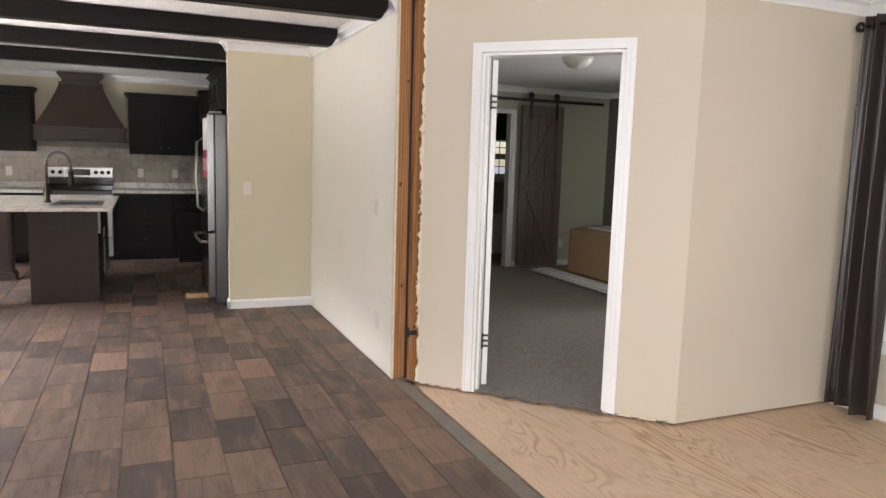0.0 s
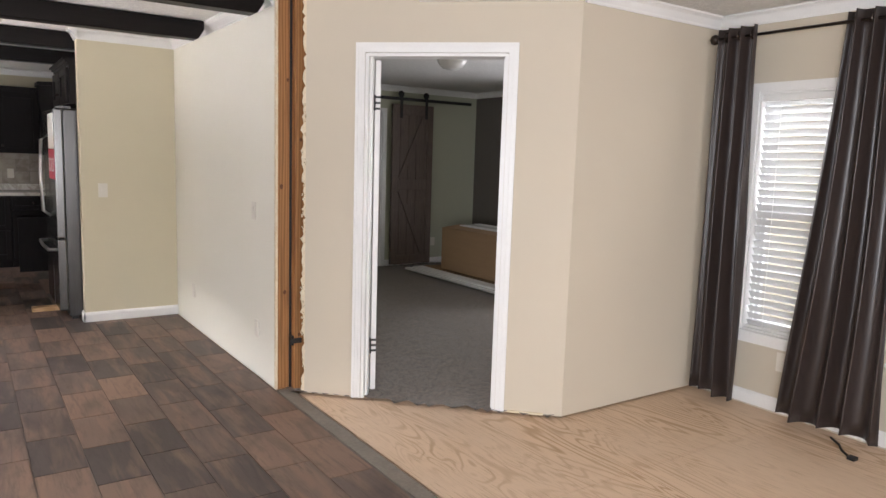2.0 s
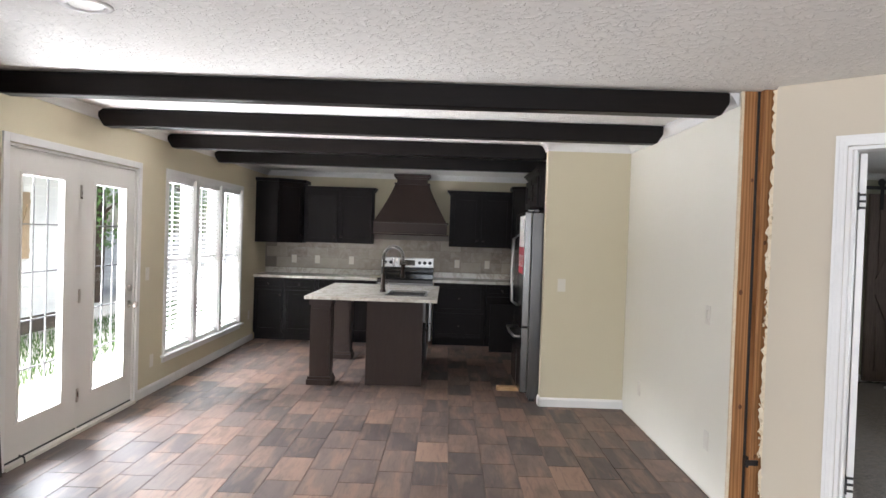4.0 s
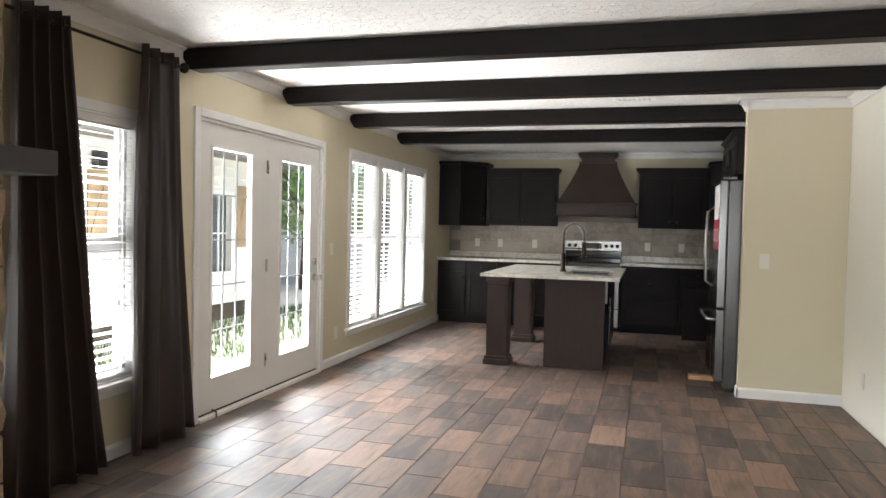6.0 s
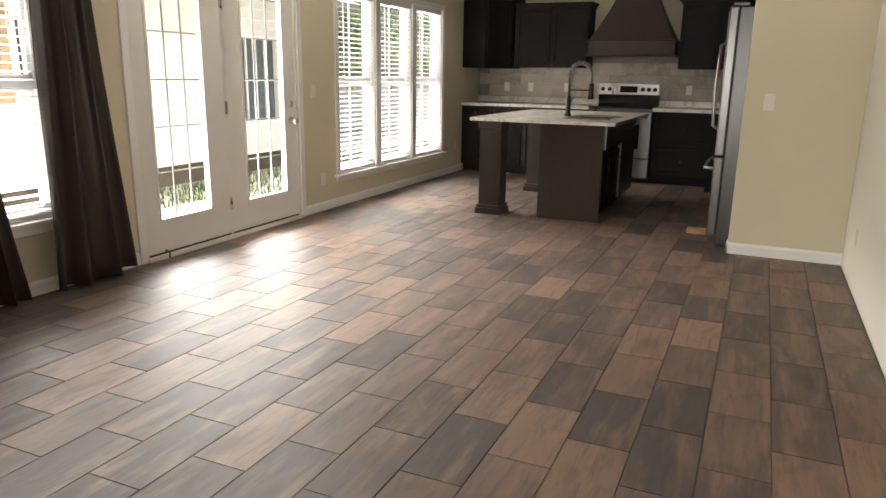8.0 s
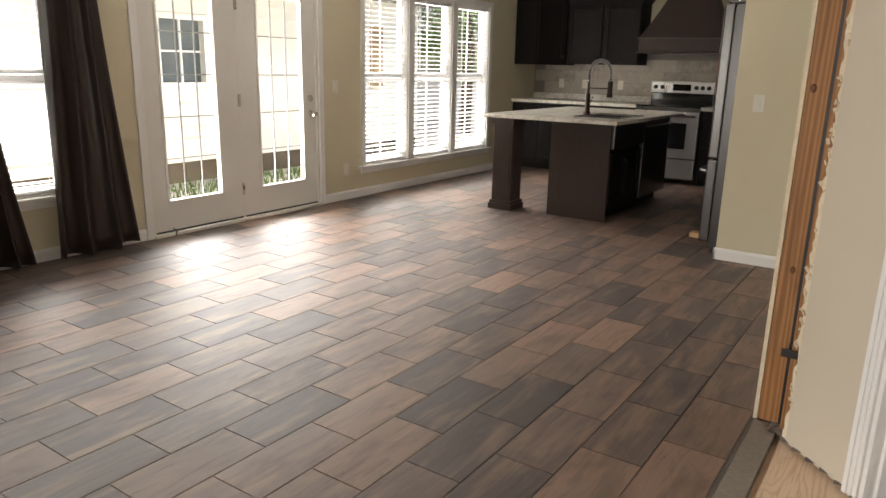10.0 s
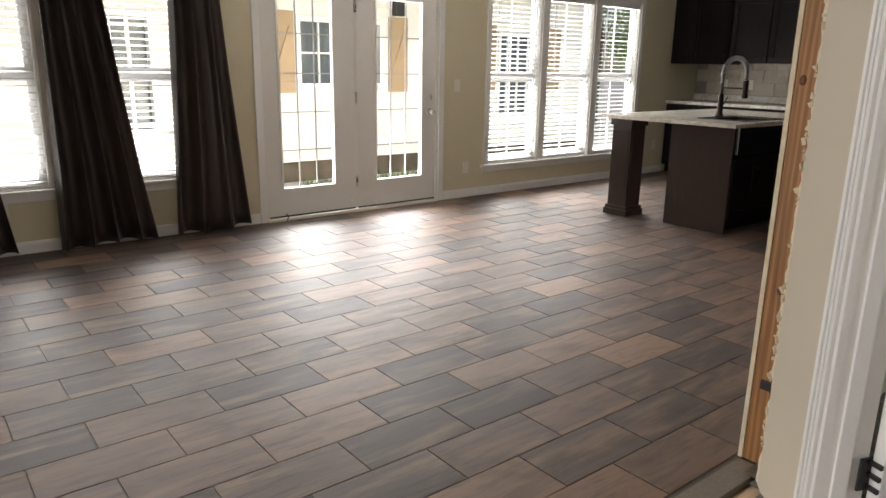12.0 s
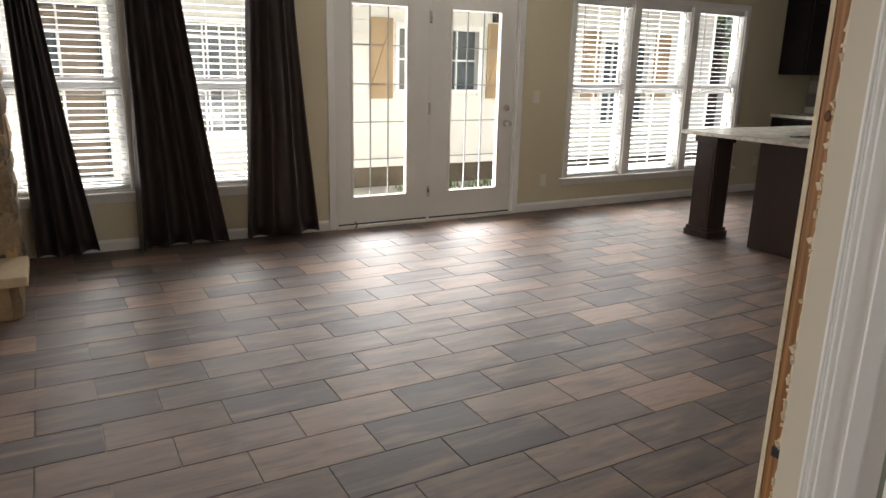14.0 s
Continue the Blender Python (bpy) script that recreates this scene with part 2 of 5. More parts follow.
M = {
    "tile": tile_material("wood_look_tile", "object"),
    "tile_far": tile_material("wood_look_tile_joined", "island"),
    "grout": surf("grout", (0.20, 0.175, 0.155), (0.27, 0.24, 0.215), 0.9, 3, 120),
    "floor_grout": surf("floor_grout", (0.16, 0.142, 0.128), (0.22, 0.195, 0.175), 0.95, 3, 120, spec=0.2),
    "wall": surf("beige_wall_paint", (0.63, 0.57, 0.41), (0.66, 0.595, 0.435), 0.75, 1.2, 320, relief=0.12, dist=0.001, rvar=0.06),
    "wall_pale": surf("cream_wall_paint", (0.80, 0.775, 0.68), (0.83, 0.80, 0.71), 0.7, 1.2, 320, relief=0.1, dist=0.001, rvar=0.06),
    "wall_living": surf("sand_wall_paint", (0.56, 0.495, 0.395), (0.60, 0.53, 0.42), 0.75, 1.0, 320, relief=0.12, dist=0.001, rvar=0.06),
    "wall_sage": surf("sage_wall_paint", (0.46, 0.47, 0.36), (0.49, 0.50, 0.385), 0.8, 1.2, 300, rvar=0.05),
    "wall_accent": surf("charcoal_accent_paint", (0.13, 0.115, 0.10), (0.15, 0.13, 0.115), 0.8, 1.2, 300, rvar=0.05),
    "ceiling": ceiling_material(),
    "white": surf("white_trim_paint", (0.78, 0.77, 0.75), (0.83, 0.82, 0.80), 0.38, 3, 90, relief=0.05, rvar=0.08),
    "door_white": surf("white_door_paint", (0.74, 0.72, 0.68), (0.78, 0.76, 0.72), 0.42, 2, 90, relief=0.06, rvar=0.08),
    "vinyl": surf("white_vinyl", (0.82, 0.82, 0.82), (0.85, 0.85, 0.85), 0.35, 3, 90, relief=0.03),
    "beam": surf("ebony_stained_beam", (0.006, 0.0045, 0.004), (0.012, 0.009, 0.008), 0.42, 3, 40, (0.15, 1, 1), relief=0.3, spec=0.15),
    "cab": surf("espresso_cabinet", (0.009, 0.007, 0.007), (0.015, 0.012, 0.0115), 0.44, 2, 50, (1, 1, 0.12), relief=0.15, spec=0.11),
    "cab_light": surf("mocha_island_paint", (0.042, 0.028, 0.024), (0.052, 0.036, 0.030), 0.45, 2, 50, (1, 1, 0.12), relief=0.12, spec=0.22),
    "counter": counter_material(),
    "splash": splash_material(),
    "fridge_steel": surf("slate_stainless", (0.13, 0.127, 0.123), (0.18, 0.175, 0.17), 0.26, 3, 90, (1, 1, 0.05), metal=1.0, relief=0.05),
    "steel": surf("brushed_steel", (0.42, 0.41, 0.40), (0.52, 0.51, 0.50), 0.30, 3, 90, (1, 1, 0.05), metal=1.0, relief=0.05),
    "black_steel": surf("dark_stainless", (0.085, 0.082, 0.08), (0.12, 0.116, 0.113), 0.30, 3, 90, (1, 1, 0.05), metal=1.0, relief=0.05),
    "nickel": surf("satin_nickel", (0.55, 0.51, 0.46), (0.60, 0.56, 0.50), 0.28, 8, 90, metal=1.0, relief=0.03),
    "black_glass": surf("black_glass", (0.006, 0.006, 0.007), (0.008, 0.008, 0.009), 0.07, 2, 50, relief=0.0, rvar=0.03),
    "black": surf("black_metal_and_shade", (0.012, 0.011, 0.011), (0.020, 0.018, 0.018), 0.45, 6, 90, relief=0.1),
    "bronze": surf("oil_bronze", (0.025, 0.018, 0.014), (0.05, 0.036, 0.028), 0.35, 8, 90, metal=0.8, relief=0.1),
    "curtain": surf("brown_satin_cloth", (0.030, 0.021, 0.018), (0.042, 0.029, 0.025), 0.34, 2, 380, (1, 1, 0.4), relief=0.25, dist=0.001, sheen=0.05),
    "pine": timber_material("pine_stud", (0.28, 0.122, 0.038), (0.41, 0.195, 0.068), (2, 2, 0.10)),
    "knot": surf("pine_knot", (0.10, 0.035, 0.012), (0.17, 0.065, 0.022), 0.6, 30, 120),
    "pine_light": timber_material("pine_offcut", (0.56, 0.33, 0.15), (0.68, 0.45, 0.24), (0.2, 3, 3)),
    "barn": timber_material("weathered_barn_board", (0.12, 0.09, 0.075), (0.22, 0.17, 0.145), (4, 4, 0.18), 0.7),
    "ply": ply_material(),
    "strip": surf("dusty_edge_strip", (0.17, 0.145, 0.12), (0.27, 0.235, 0.195), 0.85, 5, 60, relief=0.4),
    "gypsum": surf("torn_gypsum", (0.66, 0.52, 0.34), (0.78, 0.70, 0.55), 0.95, 14, 80, relief=0.8, dist=0.004),
    "carpet": carpet_material(),
    "card": surf("cardboard", (0.31, 0.19, 0.10), (0.36, 0.225, 0.12), 0.85, 3, 60, (1, 1, 6)),
    "stone": stone_material(),
    "mortar": surf("dark_mortar", (0.07, 0.055, 0.042), (0.10, 0.08, 0.06), 0.95, 8, 80, relief=0.6),
    "hearth": surf("sandstone_slab", (0.36, 0.27, 0.16), (0.46, 0.36, 0.23), 0.8, 5, 50, relief=0.5, dist=0.006),
    "mantel": surf("dark_mantel_wood", (0.020, 0.016, 0.015), (0.034, 0.027, 0.025), 0.5, 4, 60, (1, 0.1, 1)),
    "glass": glass_material(),
    # white door bars, greyed to paint in their shade against the bright panes
    "grille": surf("shaded_white_grille", (0.20, 0.20, 0.20), (0.25, 0.25, 0.25), 0.5, 5, 60, relief=0.02),
    "slat": slat_material(),
    "plate": surf("switch_plate", (0.72, 0.68, 0.60), (0.75, 0.71, 0.63), 0.35, 5, 60, relief=0.02),
    "red": surf("red_sign", (0.55, 0.03, 0.06), (0.60, 0.04, 0.07), 0.45, 5, 60, relief=0.02),
    "paper": surf("white_paper", (0.80, 0.80, 0.78), (0.84, 0.84, 0.82), 0.6, 5, 60, relief=0.05),
    "opal": surf("opal_glass", (0.75, 0.73, 0.68), (0.8, 0.78, 0.73), 0.25, 5, 60, relief=0.02),
    "siding": surf("white_siding", (0.72, 0.71, 0.68), (0.78, 0.77, 0.74), 0.6, 1.5, 60),
    "cedar": surf("cedar_shutter", (0.30, 0.215, 0.13), (0.38, 0.275, 0.17), 0.75, 3, 50, (1, 1, 0.15)),
    "mocha_timber": surf("brown_porch_timber", (0.16, 0.125, 0.10), (0.21, 0.17, 0.14), 0.7, 3, 50, (1, 1, 0.15)),
    "dark_pane": surf("dark_window_pane", (0.06, 0.075, 0.09), (0.09, 0.105, 0.12), 0.08, 2, 40, relief=0.0),
    "roof": surf("grey_shingle", (0.12, 0.115, 0.11), (0.18, 0.17, 0.16), 0.9, 3, 40),
    "deck": surf("grey_deck_board", (0.16, 0.135, 0.11), (0.24, 0.21, 0.18), 0.8, 3, 50, (1, 0.1, 1)),
    "ground": surf("pale_gravel", (0.40, 0.375, 0.33), (0.50, 0.47, 0.41), 0.95, 0.4, 30, relief=0.6),
    "grass": surf("grass_blades", (0.05, 0.10, 0.025), (0.09, 0.16, 0.04), 0.8, 1.5, 30),
    "leaf": surf("leaf_green", (0.08, 0.16, 0.035), (0.15, 0.25, 0.07), 0.6, 1.0, 12),
    "bark": surf("bark", (0.07, 0.05, 0.035), (0.13, 0.095, 0.07), 0.9, 4, 40, (1, 1, 0.2), relief=0.8),
}

# ---- building blocks ----


def box(bm, x0, x1, y0, y1, z0, z1):
    x0, x1, y0, y1, z0, z1 = min(x0, x1), max(x0, x1), min(y0, y1), max(y0, y1), min(z0, z1), max(z0, z1)
    v = [bm.verts.new(p) for p in ((x0, y0, z0), (x1, y0, z0), (x1, y1, z0), (x0, y1, z0), (x0, y0, z1), (x1, y0, z1), (x1, y1, z1), (x0, y1, z1))]
    for f in ((3, 2, 1, 0), (4, 5, 6, 7), (0, 1, 5, 4), (1, 2, 6, 5), (2, 3, 7, 6), (3, 0, 4, 7)):
        bm.faces.new([v[i] for i in f])
    return v


def boxes(*spans, soft=0.0):
    """A mesh of boxes, each given as x0, x1, y0, y1, z0, z1; soft: bevelled edges."""
    bm = bmesh.new()
    for s in spans:
        box(bm, *s)
    if soft:
        bmesh.ops.bevel(bm, geom=list(bm.edges), offset=soft, segments=2, profile=0.7, affect="EDGES")
    return bm


def prism(points, axis, lo, hi):
    """A flat outline pushed along an axis: points are the other two coordinates in order."""
    bm = bmesh.new()
    put = {"x": lambda a, b, c: (c, a, b), "y": lambda a, b, c: (a, c, b), "z": lambda a, b, c: (a, b, c)}[axis]
    r0 = [bm.verts.new(put(a, b, lo)) for a, b in points]
    r1 = [bm.verts.new(put(a, b, hi)) for a, b in points]
    n = len(points)
    bm.faces.new(r0)
    bm.faces.new(r1[::-1])
    for i in range(n):
        bm.faces.new((r0[i], r1[i], r1[(i + 1) % n], r0[(i + 1) % n]))
    return bm


def tube(path, radius, sides=10, bm=None):
    """A round bar along a line of points."""
    bm = bm or bmesh.new()
    pts = [Vector(p) for p in path]
    rings = []
    for i, p in enumerate(pts):
        d = (pts[min(i + 1, len(pts) - 1)] - pts[max(i - 1, 0)]).normalized()
        side = d.cross(Vector((0, 0, 1)) if abs(d.z) < 0.9 else Vector((1, 0, 0))).normalized()
        up = side.cross(d)
        r = radius[i] if isinstance(radius, (list, tuple)) else radius
        rings.append([bm.verts.new(p + r * (math.cos(a) * side + math.sin(a) * up)) for a in [2 * math.pi * k / sides for k in range(sides)]])
    for a, b in zip(rings, rings[1:]):
        for k in range(sides):
            bm.faces.new((a[k], a[(k + 1) % sides], b[(k + 1) % sides], b[k]))
    bm.faces.new(rings[0][::-1])
    bm.faces.new(rings[-1])
    return bm


def lathe(profile, x, y, sides=24):
    """A turned shape about an upright axis: profile of radius, height."""
    bm = bmesh.new()
    rings = [[bm.verts.new((x + r * math.cos(2 * math.pi * k / sides), y + r * math.sin(2 * math.pi * k / sides), z)) for k in range(sides)] for r, z in profile]
    for a, b in zip(rings, rings[1:]):
        for k in range(sides):
            bm.faces.new((a[k], a[(k + 1) % sides], b[(k + 1) % sides], b[k]))
    bm.faces.new(rings[0][::-1])
    bm.faces.new(rings[-1])
    return bm


def moved(bm, m):
    bmesh.ops.transform(bm, matrix=m, verts=list(bm.verts))
    return bm


def mesh_of(bm, name, material, smooth=False):
    bmesh.ops.recalc_face_normals(bm, faces=list(bm.faces))
    me = bpy.data.meshes.new(name)
    bm.to_mesh(me)
    bm.free()
    me.materials.append(material)
    if smooth:
        me.polygons.foreach_set("use_smooth", [True] * len(me.polygons))
    return me


def under(ob, parent):
    ob.parent = parent
    if parent.type == "EMPTY":
        ob.matrix_parent_inverse = parent.matrix_basis.inverted()
    return ob


def part(name, bm, material, parent=None, label="", smooth=False):
    ob = new(name, mesh_of(bm, name, M[material], smooth))
    if parent is not None:
        under(ob, parent)
    return tagged(ob, label)


def thing(name, at, label, category, group="", kind=""):
    ob = new(name)
    ob.empty_display_size = 0.1
    ob.location = at
    return tagged(ob, label, category, group, kind)


def setting(name, bm, material, label, category, smooth=False):
    return tagged(part(name, bm, material, None, "", smooth), label, category, "", "structure")


def piece(name, me, parent, m):
    ob = new(name, me)
    ob.parent = parent
    if parent.type == "EMPTY":
        ob.matrix_parent_inverse = parent.matrix_basis.inverted()
    ob.matrix_basis = m
    return ob


class Side:
    """A wall's own directions: u along it, d out of it into the room, z up."""

    def __init__(self, kind, at):
        self.kind, self.at = kind, at

    def p(self, u, d, z):
        return {"left": (self.at + d, u, z), "right": (self.at - d, u, z), "back": (u, self.at - d, z)}[self.kind]

    def b(self, u0, u1, d0, d1, z0, z1):
        a, c = self.p(u0, d0, z0), self.p(u1, d1, z1)
        return (a[0], c[0], a[1], c[1], a[2], c[2])


def holed(side, u0, u1, z0, z1, thick, holes):
    """A wall of that thickness behind its face, with openings (u0, u1, z0, z1)."""
    spans, u = [], u0
    for a, b, lo, hi in sorted(holes):
        spans.append(side.b(u, a, -thick, 0, z0, z1))
        if lo > z0:
            spans.append(side.b(a, b, -thick, 0, z0, lo))
        if hi < z1:
            spans.append(side.b(a, b, -thick, 0, hi, z1))
        u = b
    spans.append(side.b(u, u1, -thick, 0, z0, z1))
    return boxes(*spans)


def crown(name, side, u0, u1, top=2.40):
    """A white crown moulding along a wall's head."""
    prof = [(0, -0.075), (0.010, -0.075), (0.014, -0.060), (0.034, -0.026), (0.048, -0.016), (0.060, -0.012), (0.060, 0), (0, 0)]
    bm = bmesh.new()
    r = [[bm.verts.new(side.p(u, d, top - 0.001 + z)) for d, z in prof] for u in (u0, u1)]
    n = len(prof)
    for i in range(n):
        bm.faces.new((r[0][i], r[1][i], r[1][(i + 1) % n], r[0][(i + 1) % n]))
    bm.faces.new(r[0])
    bm.faces.new(r[1][::-1])
    return setting(name, bm, "white", "white painted crown moulding under the ceiling", "moulding")


def baseboard(name, side, u0, u1, h=0.085):
    prof = [(0.0, 0.002), (0.014, 0.002), (0.014, h - 0.02), (0.008, h - 0.006), (0.004, h), (0.0, h)]
    bm = bmesh.new()
    r = [[bm.verts.new(side.p(u, d, z)) for d, z in prof] for u in (u0, u1)]
    n = len(prof)
    for i in range(n):
        bm.faces.new((r[0][i], r[1][i], r[1][(i + 1) % n], r[0][(i + 1) % n]))
    bm.faces.new(r[0])
    bm.faces.new(r[1][::-1])
    return setting(name, bm, "white", "white painted baseboard along the floor", "baseboard")


# ---- the shell ----
XW, XM, XR, YB, TOP = -2.62, 1.69, 4.15, 11.26, 2.40
LEFT, RIGHT, BACK = Side("left", XW), Side("right", XR), Side("back", YB)
LIVE_WINDOWS = [(2.89, 3.64), (3.86, 4.61)]
PORCH_WINDOWS = [(2.62, 3.38), (1.69, 2.45)]
TRIPLE = [(7.62, 8.33), (8.43, 9.16), (9.26, 9.98)]
DOOR_U0, DOOR_U1 = 5.19, 6.97

# the first opening is assumed, out of view, to hold the west lamp
wall_west = setting("wall_west", holed(LEFT, -3.6, YB, 0, TOP, 0.15,
    [(-2.3, -0.1, 0.43, 1.97)] + [(a, b, 0.43, 1.90) for a, b in LIVE_WINDOWS] + [(DOOR_U0, DOOR_U1, 0, 2.015)] + [(a, b, 0.31, 2.02) for a, b in TRIPLE]),
    "wall", "beige painted wall with windows and glazed doors", "wall")
wall_north = setting("wall_north", boxes((XW - 0.15, 1.69, YB, YB + 0.15, 0, TOP)), "wall", "beige painted kitchen wall behind the cabinets", "wall")
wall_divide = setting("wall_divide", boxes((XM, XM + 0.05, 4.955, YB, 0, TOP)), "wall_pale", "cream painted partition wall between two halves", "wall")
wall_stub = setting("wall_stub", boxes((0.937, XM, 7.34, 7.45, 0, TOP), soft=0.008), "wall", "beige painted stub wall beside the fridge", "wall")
wall_bedroom_south = setting("wall_bedroom_south", boxes((2.935, 6.3, 3.70, 3.80, 0, TOP)), "wall_living", "sand painted living room wall, bare at the floor", "wall")
wall_porch = setting("wall_porch", holed(RIGHT, -3.6, 3.70, -0.02, TOP, 0.14, [(a, b, 0.46, 1.92) for a, b in PORCH_WINDOWS]), "wall_living", "sand painted wall with two curtained windows", "wall")
# unseen wall; its opening is made to hold the south lamp
wall_south = setting("wall_south", boxes((XW - 0.15, -1.0, -3.75, -3.6, -0.02, TOP), (2.2, XR + 0.14, -3.75, -3.6, -0.02, TOP), (-1.0, 2.2, -3.75, -3.6, -0.02, 0.55), (-1.0, 2.2, -3.75, -3.6, 2.05, TOP)), "wall_living", "plain sand painted end wall with an added, unseen wide opening", "wall")
ceiling = setting("ceiling", boxes((XW - 0.3, 1.745, -3.75, YB + 0.3, TOP, TOP + 0.12), (1.748, 6.5, -3.75, YB + 0.3, TOP + 0.002, TOP + 0.12)), "ceiling", "off-white knockdown textured ceiling with a long seam", "ceiling")

# diagonal wall with the bedroom door; s runs along it, n out of it, z up
DIAG = Matrix(((0.70711, -0.70711, 0, 1.80), (-0.70711, -0.70711, 0, 4.83), (0, 0, 1, 0), (0, 0, 0, 1)))
S0, S1 = 0.392, 1.214
wall_diagonal = setting("wall_diagonal", moved(boxes((0.03, S0, -0.1, 0, 0, TOP), (S1, 1.605, -0.1, 0, 0, TOP), (S0, S1, -0.1, 0, 2.055, TOP)), DIAG), "wall_living", "sand painted angled wall with a torn raw edge", "wall")

# floors
floor = setting("floor", boxes((XW - 0.1, 1.69, -3.7, YB, -0.12, -0.006)), "floor_grout", "grey-brown grout bed under the floor tiles", "floor")
edge_strip = setting("edge_strip", boxes((1.692, 1.778, -3.6, 4.935, -0.1, -0.002), soft=0.002), "strip", "dusty grey strip between tile and plywood", "floor trim")
ply_floor = thing("plywood_floor", (3.0, 1.0, -0.02), "bare blond plywood subfloor with strong grain", "floor", "", "structure")
for i, (a, b, c, d) in enumerate(((1.80, 4.15, 1.78, 3.0), (1.80, 4.15, 3.004, 4.84), (1.80, 4.15, 0.55, 1.776), (1.80, 4.15, -3.6, 0.546))):
    part("plywood_sheet", boxes((a, b, c, d, -0.03, -0.012), soft=0.0015), "ply", ply_floor)
# ---- trim ----
crown("crown_west", LEFT, -3.6, YB)
crown("crown_north", BACK, XW, XM)
crown("crown_divide", Side("right", XM), 4.99, 7.34)
crown("crown_stub", Side("back", 7.34), 0.93, XM)
crown("crown_stub_end", Side("right", 0.937), 7.28, 7.45)
crown("crown_porch", RIGHT, -3.6, 3.70)
crown("crown_bedroom_south", Side("back", 3.70), 2.95, XR)
_bm = boxes((0.70, 1.58, 0, 0.05, TOP - 0.07, TOP - 0.002))
setting("crown_diagonal", moved(_bm, DIAG), "white", "white crown moulding, cut short at the torn end", "moulding")
for a, b in ((3.0, 5.125), (7.035, YB - 0.62)):
    baseboard("baseboard_west", LEFT, a, b)
baseboard("baseboard_porch", RIGHT, -3.6, 3.66)
baseboard("baseboard_stub", Side("back", 7.34), 0.925, XM)
baseboard("baseboard_stub_end", Side("right", 0.937), 7.326, 7.45)
_bm = boxes((1.29, 1.50, 0, 0.012, 0.0, 0.012), soft=0.003)
setting("trim_remnant", moved(_bm, DIAG), "gypsum", "scrap of torn caulk left at the wall foot", "trim")

# ---- beams ----
for y in (4.97, 6.20, 7.50, 8.82):
    bm = bmesh.new()
    x0, x1 = XW + 0.03, (XM - 0.06 if y < 7.3 else XM - 0.01)
    prof = [(x0, TOP - 0.005), (x0, 2.335), (x0 + 0.045, 2.265), (x1 - 0.045, 2.265), (x1, 2.335), (x1, TOP - 0.005)]
    bm = prism(prof, "y", y, y + 0.12)
    bmesh.ops.bevel(bm, geom=list(bm.edges), offset=0.006, segments=1, affect="EDGES")
    tagged(part("ceiling_beam", bm, "beam"), "black-brown stained timber beam with chamfered ends under the ceiling", "beam", "ceiling beams")

# ---- windows ----


def window(name, side, u0, u1, z0, z1, label, casing=True, stool=True):
    w = thing(name, side.p((u0 + u1) / 2, 0, z0), label, "window", "", "structure")
    f = 0.035
    d0, d1 = -0.12, -0.06
    part("window_frame", boxes(side.b(u0, u0 + f, d0, d1, z0, z1), side.b(u1 - f, u1, d0, d1, z0, z1), side.b(u0 + f, u1 - f, d0, d1, z0, z0 + f), side.b(u0 + f, u1 - f, d0, d1, z1 - f, z1)), "vinyl", w)
    zm = (z0 + z1) / 2 + 0.02
    part("meeting_rail", boxes(side.b(u0 + f, u1 - f, -0.11, -0.065, zm - 0.022, zm + 0.022), soft=0.003), "vinyl", w)
    for lo, hi in ((z0 + f, zm - 0.022), (zm + 0.022, z1 - f)):
        s = 0.025
        part("sash", boxes(side.b(u0 + f, u0 + f + s, -0.105, -0.075, lo, hi), side.b(u1 - f - s, u1 - f, -0.105, -0.075, lo, hi), side.b(u0 + f + s, u1 - f - s, -0.105, -0.075, lo, lo + s), side.b(u0 + f + s, u1 - f - s, -0.105, -0.075, hi - s, hi)), "vinyl", w)
        p = part("pane", boxes(side.b(u0 + f + s, u1 - f - s, -0.092, -0.089, lo + s, hi - s)), "glass", w)
        p.visible_shadow = False
        uc = (u0 + u1) / 2
        part("muntin", boxes(side.b(uc - 0.007, uc + 0.007, -0.094, -0.0875, lo + s, hi - s), side.b(u0 + f + s, uc - 0.007, -0.094, -0.0875, (lo + hi) / 2 - 0.007, (lo + hi) / 2 + 0.007), side.b(uc + 0.007, u1 - f - s, -0.094, -0.0875, (lo + hi) / 2 - 0.007, (lo + hi) / 2 + 0.007)), "vinyl", w)
    part("reveal", boxes(side.b(u0, u0 + 0.012, d1, 0.001, z0, z1), side.b(u1 - 0.012, u1, d1, 0.001, z0, z1), side.b(u0 + 0.012, u1 - 0.012, d1, 0.001, z1 - 0.012, z1), side.b(u0 + 0.012, u1 - 0.012, d1, 0.001, z0, z0 + 0.012)), "white", w)
    if casing:
        c = 0.055
        part("casing", boxes(side.b(u0 - c, u0, 0, 0.014, z0, z1 + c), side.b(u1, u1 + c, 0, 0.014, z0, z1 + c), side.b(u0, u1, 0, 0.0145, z1, z1 + c), soft=0.003), "white", w)
    if stool:
        part("window_sill", boxes(side.b(u0 - 0.07, u1 + 0.07, -0.05, 0.045, z0 - 0.018, z0 + 0.002), soft=0.005), "white", w)
        part("apron", boxes(side.b(u0 - 0.05, u1 + 0.05, 0, 0.014, z0 - 0.075, z0 - 0.018), soft=0.003), "white", w)
    return w


